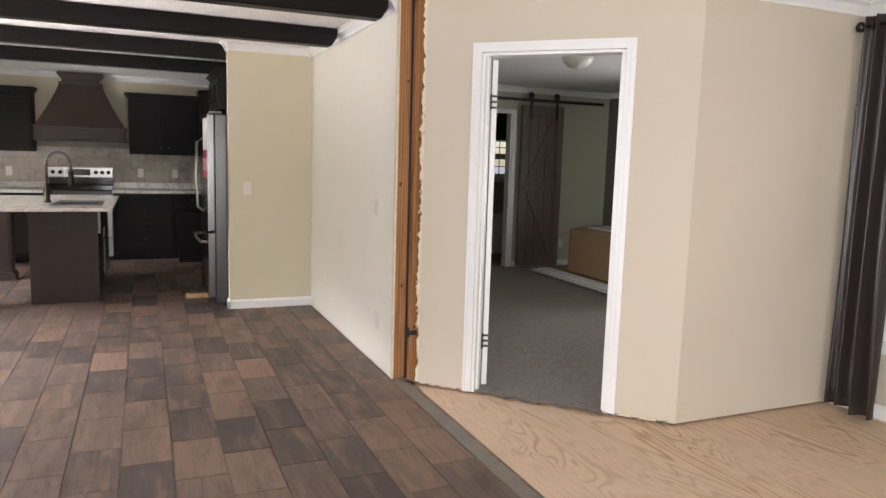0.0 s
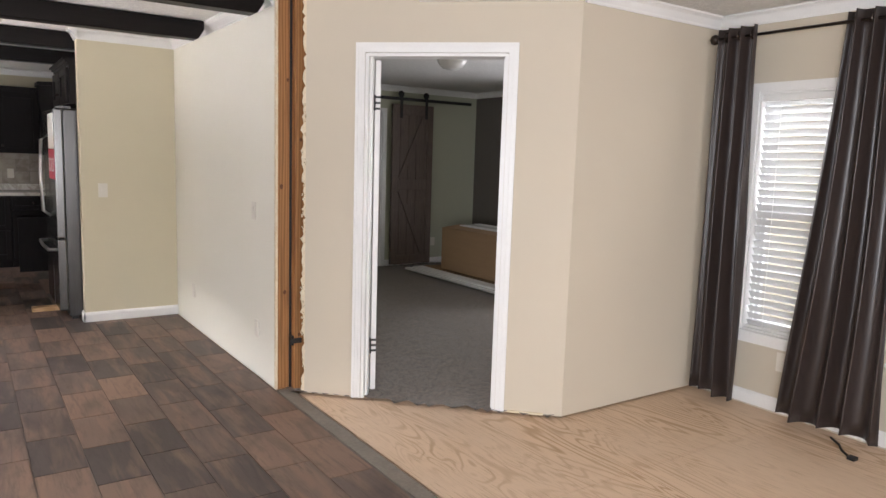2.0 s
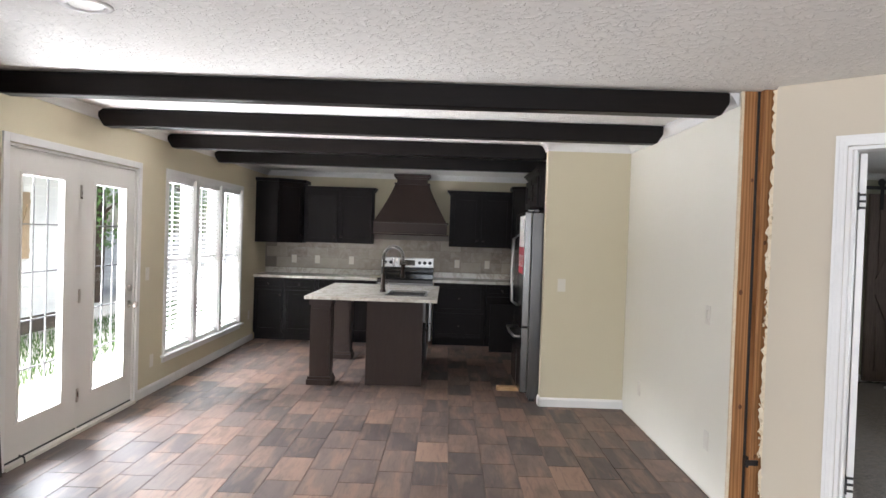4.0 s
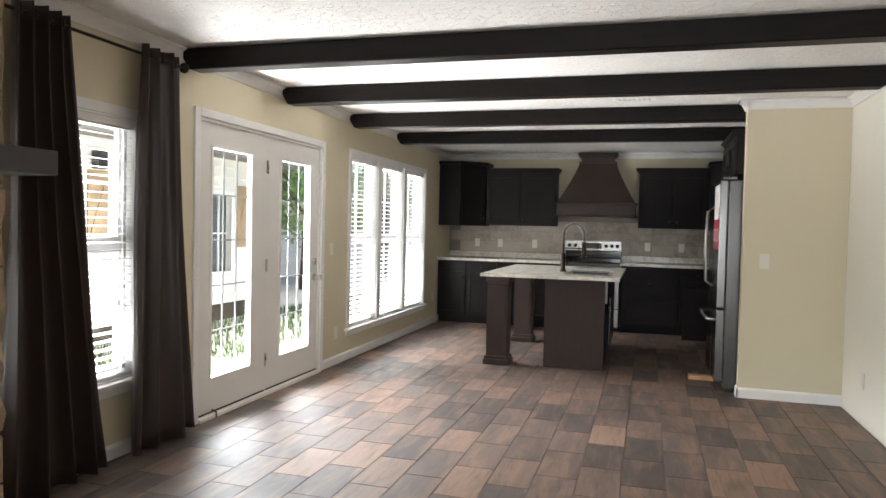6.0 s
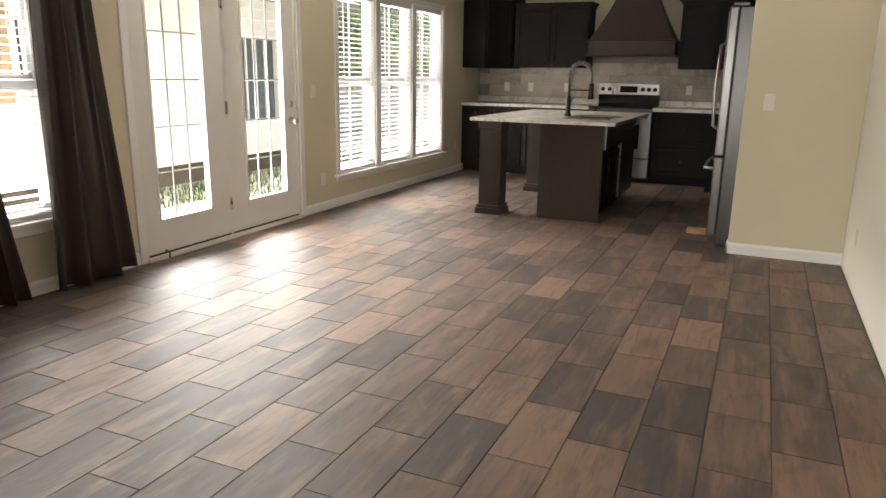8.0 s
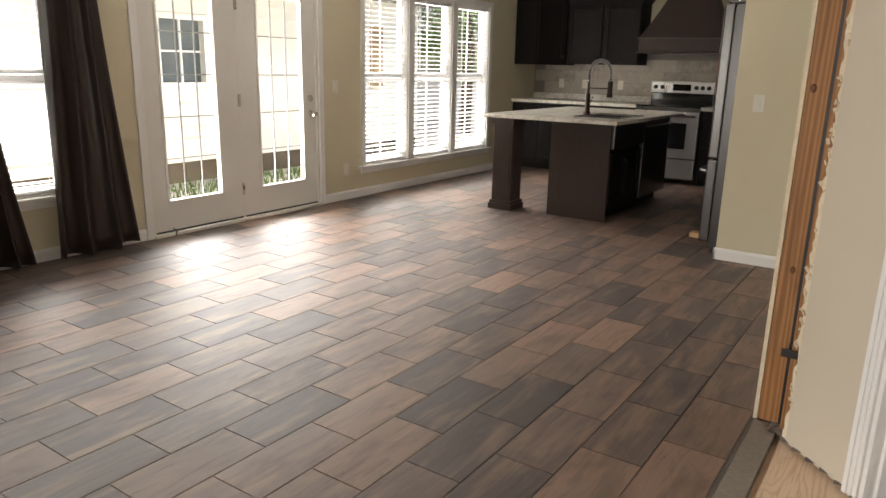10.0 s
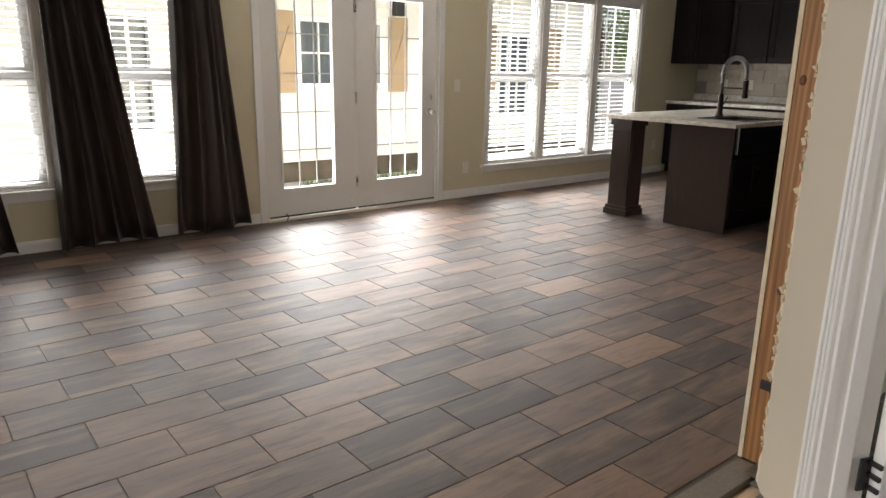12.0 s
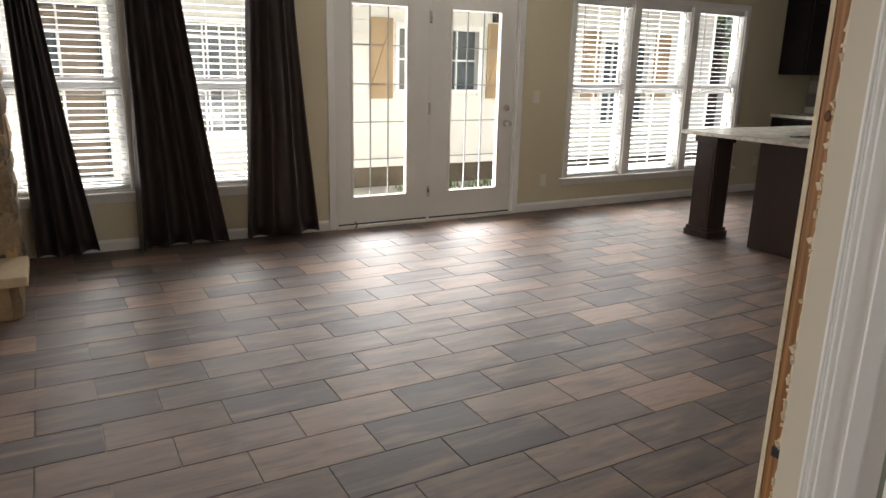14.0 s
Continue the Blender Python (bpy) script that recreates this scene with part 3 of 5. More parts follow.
def blind(side, u0, u1, z0, z1, tilt, label, group):
    b = thing("window_blind", side.p((u0 + u1) / 2, -0.03, z1), label, "blind", group)
    part("headrail", boxes(side.b(u0 + 0.014, u1 - 0.014, -0.055, -0.005, z1 - 0.055, z1 - 0.013), soft=0.004), "white", b)
    part("bottom_rail", boxes(side.b(u0 + 0.016, u1 - 0.016, -0.05, -0.012, z0 + 0.014, z0 + 0.03), soft=0.003), "white", b)
    w, n = u1 - u0 - 0.04, int((z1 - z0 - 0.09) / 0.044)
    bm = bmesh.new()
    c = 0.024
    cs, sn = math.cos(radians(tilt)), math.sin(radians(tilt))
    prof = [(-c, 0.0), (-c * 0.4, 0.003), (c * 0.4, 0.003), (c, 0.0), (c * 0.4, 0.0005), (-c * 0.4, 0.0005)]
    sgn = -1 if side.kind == "right" else 1
    rows = [[bm.verts.new((sgn * (d * cs - z * sn), u, d * sn + z * cs)) for d, z in prof] for u in (-w / 2, w / 2)]
    for i in range(6):
        bm.faces.new((rows[0][i], rows[1][i], rows[1][(i + 1) % 6], rows[0][(i + 1) % 6]))
    bm.faces.new(rows[0])
    bm.faces.new(rows[1][::-1])
    me = mesh_of(bm, "slat", M["slat"])
    for i in range(n):
        z = z0 + 0.045 + (z1 - 0.06 - z0 - 0.045) * i / (n - 1)
        x, y, _ = side.p((u0 + u1) / 2, -0.031, z)
        piece("slat", me, b, Matrix.Translation((x, y, z)))
    for k in (0.18, 0.82):
        u = u0 + (u1 - u0) * k
        part("cord", tube([side.p(u, -0.006, z1 - 0.05), side.p(u, -0.006, z0 + 0.02)], 0.0018, 5), "white", b)
    part("tilt_wand", tube([side.p(u0 + 0.1, 0.0, z1 - 0.06), side.p(u0 + 0.105, 0.004, z1 - 0.75)], 0.004, 6), "white", b)
    return b


for i, (a, b) in enumerate(LIVE_WINDOWS):
    window("window_%d" % (i + 1), LEFT, a, b, 0.43, 1.90, "white double-hung window behind a raised-slat blind")
    blind(LEFT, a, b, 0.43, 1.90, -7, "white slatted blind, slats open, in the living room window", "living room blinds")
for i, (a, b) in enumerate(PORCH_WINDOWS):
    window("window_%d" % (i + 3), RIGHT, a, b, 0.46, 1.92, "white double-hung window looking onto the porch")
    blind(RIGHT, a, b, 0.46, 1.92, 55 if i == 0 else 8, "white slatted blind, slats nearly closed" if i == 0 else "white slatted blind, slats open, porch railing behind", "porch side blinds")
for i, (a, b) in enumerate(TRIPLE):
    window("window_%d" % (i + 5), LEFT, a, b, 0.31, 2.02, "tall white double-hung window in a row of three", False, False)
    blind(LEFT, a, b, 0.31, 2.02, -9 if i < 2 else -4, "white slatted blind, slats open, in the tall window", "dining window blinds")
setting("trim_triple_window", boxes(*[LEFT.b(a, b, 0, 0.016, 0.31, 2.02) for a, b in ((7.565, 7.618), (8.332, 8.428), (9.162, 9.258), (9.982, 10.04))], LEFT.b(7.565, 10.04, 0, 0.017, 2.02, 2.075), soft=0.003), "white", "white casing round the three tall windows", "trim")
setting("sill_triple_window", boxes(LEFT.b(7.53, 10.075, -0.05, 0.05, 0.288, 0.309), LEFT.b(7.56, 10.045, 0, 0.014, 0.235, 0.288), soft=0.004), "white", "long white sill under three tall windows", "sill")

# ---- glazed doors ----
setting("trim_glazed_doors", boxes(LEFT.b(5.13, 5.188, 0, 0.016, 0, 2.07), LEFT.b(6.972, 7.03, 0, 0.016, 0, 2.07), LEFT.b(5.188, 6.972, 0, 0.0165, 2.017, 2.07), soft=0.003), "white", "white casing round the pair of glazed doors", "trim")
setting("jamb_glazed_doors", boxes(LEFT.b(5.19, 5.212, -0.15, 0.002, 0.02, 2.012), LEFT.b(6.948, 6.97, -0.15, 0.002, 0.02, 2.012), LEFT.b(5.212, 6.948, -0.15, 0.002, 1.994, 2.0125), LEFT.b(6.052, 6.078, -0.06, -0.012, 0.03, 1.994)), "door_white", "white jamb and mullion of the glazed doors", "jamb")
setting("threshold", boxes(LEFT.b(5.19, 6.97, -0.16, 0.03, -0.004, 0.022), soft=0.004), "plate", "pale timber threshold under the glazed doors", "threshold")


def glazed_door(name, u0, u1, g0, g1, label, active):
    d = thing(name, LEFT.p((u0 + u1) / 2, -0.03, 0.03), label, "door", "pair of glazed doors", "structure")
    z0, z1, lo, hi = 0.0235, 1.992, 0.245, 1.85
    part("leaf", boxes(LEFT.b(u0, g0, -0.055, -0.012, z0, z1), LEFT.b(g1, u1, -0.055, -0.012, z0, z1), LEFT.b(g0, g1, -0.055, -0.012, z0, lo), LEFT.b(g0, g1, -0.055, -0.012, hi, z1)), "door_white", d)
    part("lite_frame", boxes(LEFT.b(g0, g0 + 0.022, -0.05, -0.004, lo, hi), LEFT.b(g1 - 0.022, g1, -0.05, -0.004, lo, hi), LEFT.b(g0 + 0.022, g1 - 0.022, -0.05, -0.004, lo, lo + 0.022), LEFT.b(g0 + 0.022, g1 - 0.022, -0.05, -0.004, hi - 0.022, hi), soft=0.004), "door_white", d)
    a, b = g0 + 0.022, g1 - 0.022
    for i in (1, 2):
        u = a + (b - a) * i / 3
        part("muntin", boxes(LEFT.b(u - 0.0045, u + 0.0045, -0.038, -0.028, lo + 0.022, hi - 0.022)), "grille", d)
    for i in range(1, 5):
        z = lo + 0.022 + (hi - lo - 0.044) * i / 5
        part("muntin", boxes(LEFT.b(a, b, -0.0375, -0.0285, z - 0.0045, z + 0.0045)), "grille", d)
    p = part("pane", boxes(LEFT.b(a, b, -0.034, -0.031, lo + 0.022, hi - 0.022)), "glass", d)
    p.visible_shadow = False
    part("door_sweep", boxes(LEFT.b(u0, u1, -0.0118, -0.008, 0.0235, 0.036)), "black", d, "black rubber door sweep")
    for z in (0.27, 1.0, 1.76):
        u = 6.067
        if not active:
            part("hinge", boxes(LEFT.b(u - 0.012, u + 0.01, -0.012, -0.002, z - 0.05, z + 0.05), soft=0.003), "nickel", d)
    if active:
        u = u1 - 0.075
        for z, r, out in ((1.0, 0.028, 0.02), (0.86, 0.032, 0.012)):
            k = part("lock_rose", moved(lathe([(r, 0), (r, out * 0.7), (r * 0.8, out)], 0, 0, 18), Matrix.Translation(LEFT.p(u, -0.012, z)) @ Matrix.Rotation(radians(90), 4, "Y")), "nickel", d, "satin nickel lock plate", True)
            if z < 0.9:
                part("door_knob", moved(lathe([(0.01, 0), (0.01, 0.03), (0.024, 0.036), (0.028, 0.05), (0.022, 0.064), (0.008, 0.068)], 0, 0, 18), Matrix.Translation(LEFT.p(u, 0.0, z)) @ Matrix.Rotation(radians(90), 4, "Y")), "nickel", d, "satin nickel knob", True)
    return d


glazed_door("door_1", 5.215, 6.051, 5.335, 5.865, "white glazed door, fifteen small panes, closed", False)
glazed_door("door_2", 6.079, 6.945, 6.26, 6.80, "white glazed door with nickel lock, closed", True)

_ws = tagged(part("weatherstrip", tube([LEFT.p(5.36, 0.0, 0.05), LEFT.p(5.37, 0.03, 0.035), LEFT.p(5.345, 0.05, 0.008)], 0.006, 6), "black"), "loose black rubber weatherstrip end at the threshold", "weatherstrip")

# ---- curtains ----


def curtain(side, top, bottom, folds, seed, z0, z1, label, group, bow=0.045):
    rnd = random.Random(seed)
    nu, nz = folds * 14, 26
    phase = rnd.uniform(0, 6)
    verts, faces = [], []
    wob = [rnd.uniform(0.7, 1.25) for _ in range(folds + 2)]
    for j in range(nz + 1):
        k = j / nz
        z = z0 + (z1 - z0) * k
        q = (1 - k) ** 1.25
        a, b = top[0] + (bottom[0] - top[0]) * q, top[1] + (bottom[1] - top[1]) * q
        for i in range(nu + 1):
            s = i / nu
            ang = 2 * math.pi * folds * (s + 0.02 * math.sin(5 * k + phase))
            amp = bow * wob[int(s * folds)] * (0.75 + 0.35 * (1 - k))
            d = 0.125 + amp * math.sin(ang) + 0.012 * math.sin(9 * s + 4 * k + phase) * (1 - k)
            u = a + (b - a) * s + 0.018 * math.cos(ang) * (1 - 0.3 * k)
            verts.append(side.p(u, d, z + (0.012 * math.sin(7 * s + phase) if j == 0 else 0)))
    for j in range(nz):
        for i in range(nu):
            o = j * (nu + 1) + i
            faces.append((o, o + 1, o + nu + 2, o + nu + 1))
    me = bpy.data.meshes.new("curtain_cloth")
    me.from_pydata(verts, [], faces)
    me.polygons.foreach_set("use_smooth", [True] * len(faces))
    me.materials.append(M["curtain"])
    c = thing("curtain", side.p((bottom[0] + bottom[1]) / 2, 0.09, z0), label, "curtain", group)
    ob = under(new("cloth", me), c)
    sol = ob.modifiers.new("thickness", "SOLIDIFY")
    sol.thickness = 0.003
    for i in range(folds):
        u = top[0] + (top[1] - top[0]) * (i + 0.5) / folds
        ring = [(0.026 * math.cos(t * math.pi / 8), 0.026 * math.sin(t * math.pi / 8)) for t in range(17)]
        part("grommet", tube([(p[0], p[1], 0) for p in ring], 0.005, 6), "bronze", c).matrix_basis = Matrix.Translation(side.p(u, 0.125, z1 - 0.05)) @ Matrix.Rotation(radians(90), 4, "X")
    return c


def curtain_rod(side, u0, u1, z, label):
    r = thing("curtain_rod", side.p(u0, 0.09, z), label, "curtain rod")
    part("rod", tube([side.p(u0, 0.125, z), side.p(u1, 0.125, z)], 0.009, 10), "bronze", r, "", True)
    for u in (u0, u1):
        part("finial", moved(lathe([(0.008, -0.03), (0.022, -0.022), (0.029, 0), (0.022, 0.022), (0.008, 0.03)], 0, 0, 16), Matrix.Translation(side.p(u, 0.125, z))), "bronze", r, "", True)
    for u in (u0 + 0.08, (u0 + u1) / 2, u1 - 0.08):
        part("bracket", boxes(side.b(u - 0.008, u + 0.008, 0, 0.13, z - 0.02, z - 0.009), side.b(u - 0.015, u + 0.015, 0, 0.008, z - 0.05, z + 0.02), soft=0.002), "bronze", r)


curtain_rod(LEFT, 2.985, 4.86, 2.245, "dark bronze curtain rod with ball ends above living windows")
curtain(LEFT, (2.965, 3.10), (2.97, 3.36), 3, 3, 0.03, 2.30, "dark brown satin grommet curtain beside stone fireplace", "living room curtains")
curtain(LEFT, (3.66, 3.97), (3.62, 4.26), 4, 5, 0.03, 2.30, "dark brown satin grommet curtain between two windows", "living room curtains")
curtain(LEFT, (4.48, 4.80), (4.39, 4.98), 3, 8, 0.03, 2.30, "dark brown satin grommet curtain beside glazed doors", "living room curtains")
curtain_rod(RIGHT, 1.3, 3.64, 2.245, "dark bronze curtain rod with ball ends above porch windows")
curtain(RIGHT, (3.34, 3.60), (3.30, 3.62), 3, 12, 0.03, 2.30, "dark brown satin grommet curtain in the room corner", "porch side curtains")
curtain(RIGHT, (2.50, 2.84), (2.46, 3.02), 4, 15, 0.04, 2.30, "dark brown satin grommet curtain between porch windows", "porch side curtains")
curtain(RIGHT, (1.50, 1.85), (1.62, 2.34), 5, 18, 0.05, 2.30, "dark brown satin grommet curtain past the porch window", "porch side curtains")

# ---- raw opening: posts, torn drywall ----


def post(x0, x1, y0, y1, label, knots):
    p = thing("timber_post", ((x0 + x1) / 2, y0, 0), label, "post", "raw posts in the opening")
    part("stud", boxes((x0, x1, y0, y1, 0.0, TOP), soft=0.003), "pine", p)
    for x, z, r in knots:
        part("knot", moved(lathe([(r, 0), (r * 0.9, 0.002), (r * 0.35, 0.0025)], 0, 0, 14), Matrix.Translation((x, y0 - 0.0005, z)) @ Matrix.Rotation(radians(90), 4, "X") @ Matrix.Diagonal((0.8, 1.2, 1, 1))), "knot", p, "dark brown knot", True)
    return p


post(1.700, 1.772, 4.94, 5.08, "raw pine stud with dark knots at the opening", [(1.722, 1.264, 0.013), (1.744, 0.614, 0.012), (1.76, 1.9, 0.009)])
post(1.788, 1.867, 4.885, 5.03, "raw pine stud beside torn drywall at the opening", [(1.82, 1.55, 0.01), (1.83, 0.95, 0.009), (1.815, 0.35, 0.01)])
tagged(part("steel_strap", boxes((1.755, 1.83, 4.872, 4.884, 0.30, 0.33), (1.775, 1.795, 4.90, 4.94, 0.28, 0.34), soft=0.002), "black"), "small black strap joining two pine studs", "strap")
# black filler paints the shade of the narrow gap between the studs
setting("gap_shade_strip", boxes((1.7725, 1.7865, 4.938, 5.08, 0, TOP)), "black", "black strip in place of the shade between two pine studs", "gap")
setting("drywall_edge", boxes((1.683, 1.6985, 4.936, 4.956, 0, TOP), soft=0.002), "gypsum", "raw drywall edge beside the pine stud", "drywall")
_r = random.Random(4)
_pts = [(0.032, TOP - 0.01), (0.032, 0.01)]
for i in range(120):
    z = 0.01 + (TOP - 0.03) * i / 119
    _pts.append((0.012 + _r.uniform(-0.010, 0.010) + 0.008 * math.sin(z * 7), z))
setting("torn_drywall", moved(prism([(a, b) for a, b in _pts], "y", -0.014, -0.0015), DIAG), "gypsum", "torn tan drywall edge with ragged paper", "drywall")
_torn = thing("drywall_scraps", (1.81, 4.82, 0.0), "ragged curls of torn paper along the drywall edge", "drywall")
_bm = bmesh.new()
for i in range(70):
    z = _r.uniform(0.15, 1.75)
    s = 0.016 + _r.uniform(-0.008, 0.012)
    v = box(_bm, 0, 0.004, 0, _r.uniform(0.005, 0.014), 0, _r.uniform(0.006, 0.022))
    bmesh.ops.transform(_bm, matrix=DIAG @ Matrix.Translation((s, -0.004, z)) @ Euler((_r.uniform(-0.6, 0.6), _r.uniform(-0.6, 0.6), _r.uniform(-0.6, 0.6))).to_matrix().to_4x4(), verts=v)
tagged(part("paper_curl", _bm, "gypsum", _torn), "", "", "", "stuff")

# ---- bedroom door ----
_c = boxes((S0 - 0.056, S0 - 0.002, 0, 0.013, 0, 2.108), (S1 + 0.002, S1 + 0.056, 0, 0.013, 0, 2.108), (S0 - 0.002, S1 + 0.002, 0, 0.0132, 2.054, 2.108),
    (S0 - 0.056, S0 - 0.038, 0.0135, 0.019, 0, 2.108), (S1 + 0.038, S1 + 0.056, 0.0135, 0.019, 0, 2.108), (S0 - 0.038, S1 + 0.038, 0.0135, 0.019, 2.09, 2.108),
    (S0 - 0.028, S0 - 0.018, 0.0135, 0.016, 0, 2.075), (S1 + 0.018, S1 + 0.028, 0.0135, 0.016, 0, 2.075), soft=0.002)
setting("trim_bedroom_door", moved(_c, DIAG), "white", "white fluted casing round the bedroom doorway", "trim")
setting("jamb_bedroom_door", moved(boxes((S0, S0 + 0.018, -0.115, 0.004, 0, 2.05), (S1 - 0.018, S1, -0.115, 0.004, 0, 2.05), (S0 + 0.018, S1 - 0.018, -0.115, 0.004, 2.034, 2.052), (S0 + 0.018, S0 + 0.03, -0.07, -0.035, 0, 2.034), (S1 - 0.03, S1 - 0.018, -0.07, -0.035, 0, 2.034)), DIAG), "white", "white jamb of the bedroom doorway", "jamb")
_door = thing("door_3", DIAG @ Vector((S0 + 0.03, -0.1, 0.01)), "white bedroom door, open into the room", "door", "", "structure")
_hinge = DIAG @ Matrix.Translation((S0 + 0.02, -0.118, 0)) @ Matrix.Rotation(radians(-25), 4, "Z")
part("leaf", moved(boxes((0.004, 0.038, -0.76, -0.004, 0.014, 2.028), soft=0.003), _hinge), "white", _door)
for z in (0.30, 1.78):
    part("hinge", moved(boxes((-0.004, 0.003, -0.03, 0.03, z - 0.045, z + 0.045), *[(-0.022, 0.036, -0.006, 0.005, z + o - 0.006, z + o + 0.006) for o in (-0.034, 0, 0.034)]), _hinge), "black", _door, "matt black hinge")

# ---- bedroom and bathroom beyond ----
wall_bedroom_north = setting("wall_bedroom_north", boxes((1.74, 3.95, 9.05, 9.15, 0, TOP), (4.72, 6.30, 9.05, 9.15, 0, TOP), (3.95, 4.72, 9.05, 9.15, 2.05, TOP)), "wall_sage", "sage grey bedroom wall behind the barn door", "wall")
wall_bedroom_east = setting("wall_bedroom_east", holed(Side("right", 6.25), 3.80, 11.26, 0, TOP, 0.1, [(4.9, 6.3, 0.6, 1.95)]), "wall_accent", "charcoal painted bedroom accent wall", "wall")
wall_bedroom_west = setting("wall_bedroom_west", boxes((1.742, 1.80, 5.09, YB, 0, TOP)), "wall_sage", "sage grey bedroom side wall", "wall")
# out of view, place assumed; lets in the lamp added for the bedroom
window("window_9", Side("right", 6.25), 4.9, 6.3, 0.6, 1.95, "plain white bedroom window, unseen, position assumed")
crown("crown_bedroom", Side("back", 9.05), 1.8, 6.25)
crown("crown_bedroom_east", Side("right", 6.25), 3.8, 9.05)
baseboard("baseboard_bedroom", Side("back", 9.05), 4.79, 6.25)
setting("trim_bathroom_door", boxes((4.725, 4.785, 9.035, 9.05, 0, 2.10), (3.89, 3.948, 9.035, 9.05, 0, 2.10), (3.948, 4.725, 9.034, 9.05, 2.045, 2.10), (4.70, 4.722, 9.04, 9.16, 0, 2.05), soft=0.003), "white", "white casing of the bathroom doorway", "trim")
_bm = bmesh.new()
_nx, _ny = 90, 110
_grid = [[_bm.verts.new((1.75 + 4.5 * i / _nx, 3.72 + 5.36 * j / _ny, 0.004 + 0.010 * noise.noise(Vector((i * 0.9, j * 0.9, 3))) + (0.004 if (i + j) % 2 else 0))) for j in range(_ny + 1)] for i in range(_nx + 1)]
for i in range(_nx):
    for j in range(_ny):
        x, y = _grid[i + 1][j + 1].co.x, _grid[i + 1][j + 1].co.y
        if x + y > 6.63 + 0.03 + 0.03 * noise.noise(Vector((x * 9, y * 9, 0))):
            _bm.faces.new((_grid[i][j], _grid[i + 1][j], _grid[i + 1][j + 1], _grid[i][j + 1]))
carpet = setting("carpet", _bm, "carpet", "mottled taupe shag carpet over the bedroom floor", "carpet", True)
setting("floor_bedroom", boxes((1.745, 6.3, 3.72, YB, -0.12, -0.035)), "ply", "subfloor under the bedroom carpet", "floor")
setting("floor_bathroom", boxes((2.9, 6.25, 9.08, YB, -0.02, 0.004)), "tile_far", "dark wood-look bathroom floor", "floor")
setting("wall_bathroom_north", holed(Side("back", 11.16), 1.8, 6.25, 0, TOP, 0.25, [(5.45, 5.95, 1.15, 1.80)]), "wall_sage", "sage grey bathroom wall with a small window", "wall")
window("window_8", Side("back", 11.16), 5.45, 5.95, 1.15, 1.80, "small white bathroom window with dark valance")
tagged(part("valance", boxes((5.36, 6.04, 11.10, 11.15, 1.76, 2.30), soft=0.01), "curtain"), "dark cloth valance over the bathroom window", "valance")
_tub = thing("bathtub", (5.4, 10.6, 0), "white bathtub under the bathroom window", "bathtub")
_bm = prism([(-0.38, 0.02), (0.38, 0.02), (0.40, 0.50), (0.43, 0.56), (0.36, 0.56), (0.30, 0.2), (-0.30, 0.2), (-0.36, 0.56), (-0.43, 0.56), (-0.40, 0.50)], "x", -0.75, 0.75)
part("tub_body", moved(_bm, Matrix.Translation((5.48, 10.6, 0))), "white", _tub)
part("tub_end", moved(boxes((-0.78, -0.70, -0.41, 0.41, 0.0, 0.565), (0.70, 0.78, -0.41, 0.41, 0.0, 0.565), soft=0.02), Matrix.Translation((5.48, 10.6, 0))), "white", _tub)

_b = thing("barn_door", (5.1, 9.0, 0.0), "weathered grey-brown barn door with diagonal braces", "door")
_x0, _x1, _y, _h = 4.83, 5.46, 8.975, 2.16
for i in range(5):
    a = _x0 + (_x1 - _x0) * i / 5
    part("board", boxes((a + 0.002, a + (_x1 - _x0) / 5 - 0.002, _y, _y + 0.025, 0.03, _h), soft=0.003), "barn", _b)
for a, b, c, d in ((_x0, _x0 + 0.09, 0.03, _h), (_x1 - 0.09, _x1, 0.03, _h), (_x0 + 0.09, _x1 - 0.09, 0.03, 0.15), (_x0 + 0.09, _x1 - 0.09, 1.04, 1.17), (_x0 + 0.09, _x1 - 0.09, _h - 0.13, _h)):
    part("rail", boxes((a, b, _y - 0.022, _y - 0.001, c, d), soft=0.004), "barn", _b)
for (za, zb) in ((1.19, 2.02), (1.02, 0.17)):
    part("brace", prism([(_x0 + 0.095, za), (_x0 + 0.165, za), (_x1 - 0.095, zb), (_x1 - 0.165, zb)], "y", _y - 0.018, _y - 0.001), "barn", _b)
for x in (_x0 + 0.12, _x1 - 0.12):
    part("hanger", boxes((x - 0.02, x + 0.02, _y - 0.032, _y - 0.024, 1.98, 2.30), soft=0.003), "black", _b, "black iron strap hanger")
    part("wheel", moved(lathe([(0.04, -0.01), (0.045, 0), (0.04, 0.01)], 0, 0, 20), Matrix.Translation((x, _y - 0.012, 2.29)) @ Matrix.Rotation(radians(90), 4, "X")), "black", _b, "black iron roller")
tagged(part("barn_door_rail", boxes((4.3, 6.10, 8.965, 8.975, 2.21, 2.25), *[(x - 0.012, x + 0.012, 8.975, 9.05, 2.218, 2.242) for x in (4.4, 4.95, 5.5, 6.02)], soft=0.002), "black"), "long black iron rail over the barn door", "rail")
_box = thing("cardboard_box", (5.4, 7.1, 0.1), "long brown cardboard box with an open top", "box")
part("carton", boxes((5.06, 5.62, 6.05, 8.08, 0.10, 0.105), (5.06, 5.068, 6.05, 8.08, 0.105, 0.615), (5.612, 5.62, 6.05, 8.08, 0.105, 0.615), (5.068, 5.612, 6.05, 6.058, 0.105, 0.615), (5.068, 5.612, 8.072, 8.08, 0.105, 0.615)), "card", _box)
part("flap", moved(boxes((0, 0.26, 6.1, 8.06, 0, 0.005)), Matrix.Translation((5.075, 0, 0.618)) @ Matrix.Rotation(radians(-6), 4, "Y")), "card", _box)
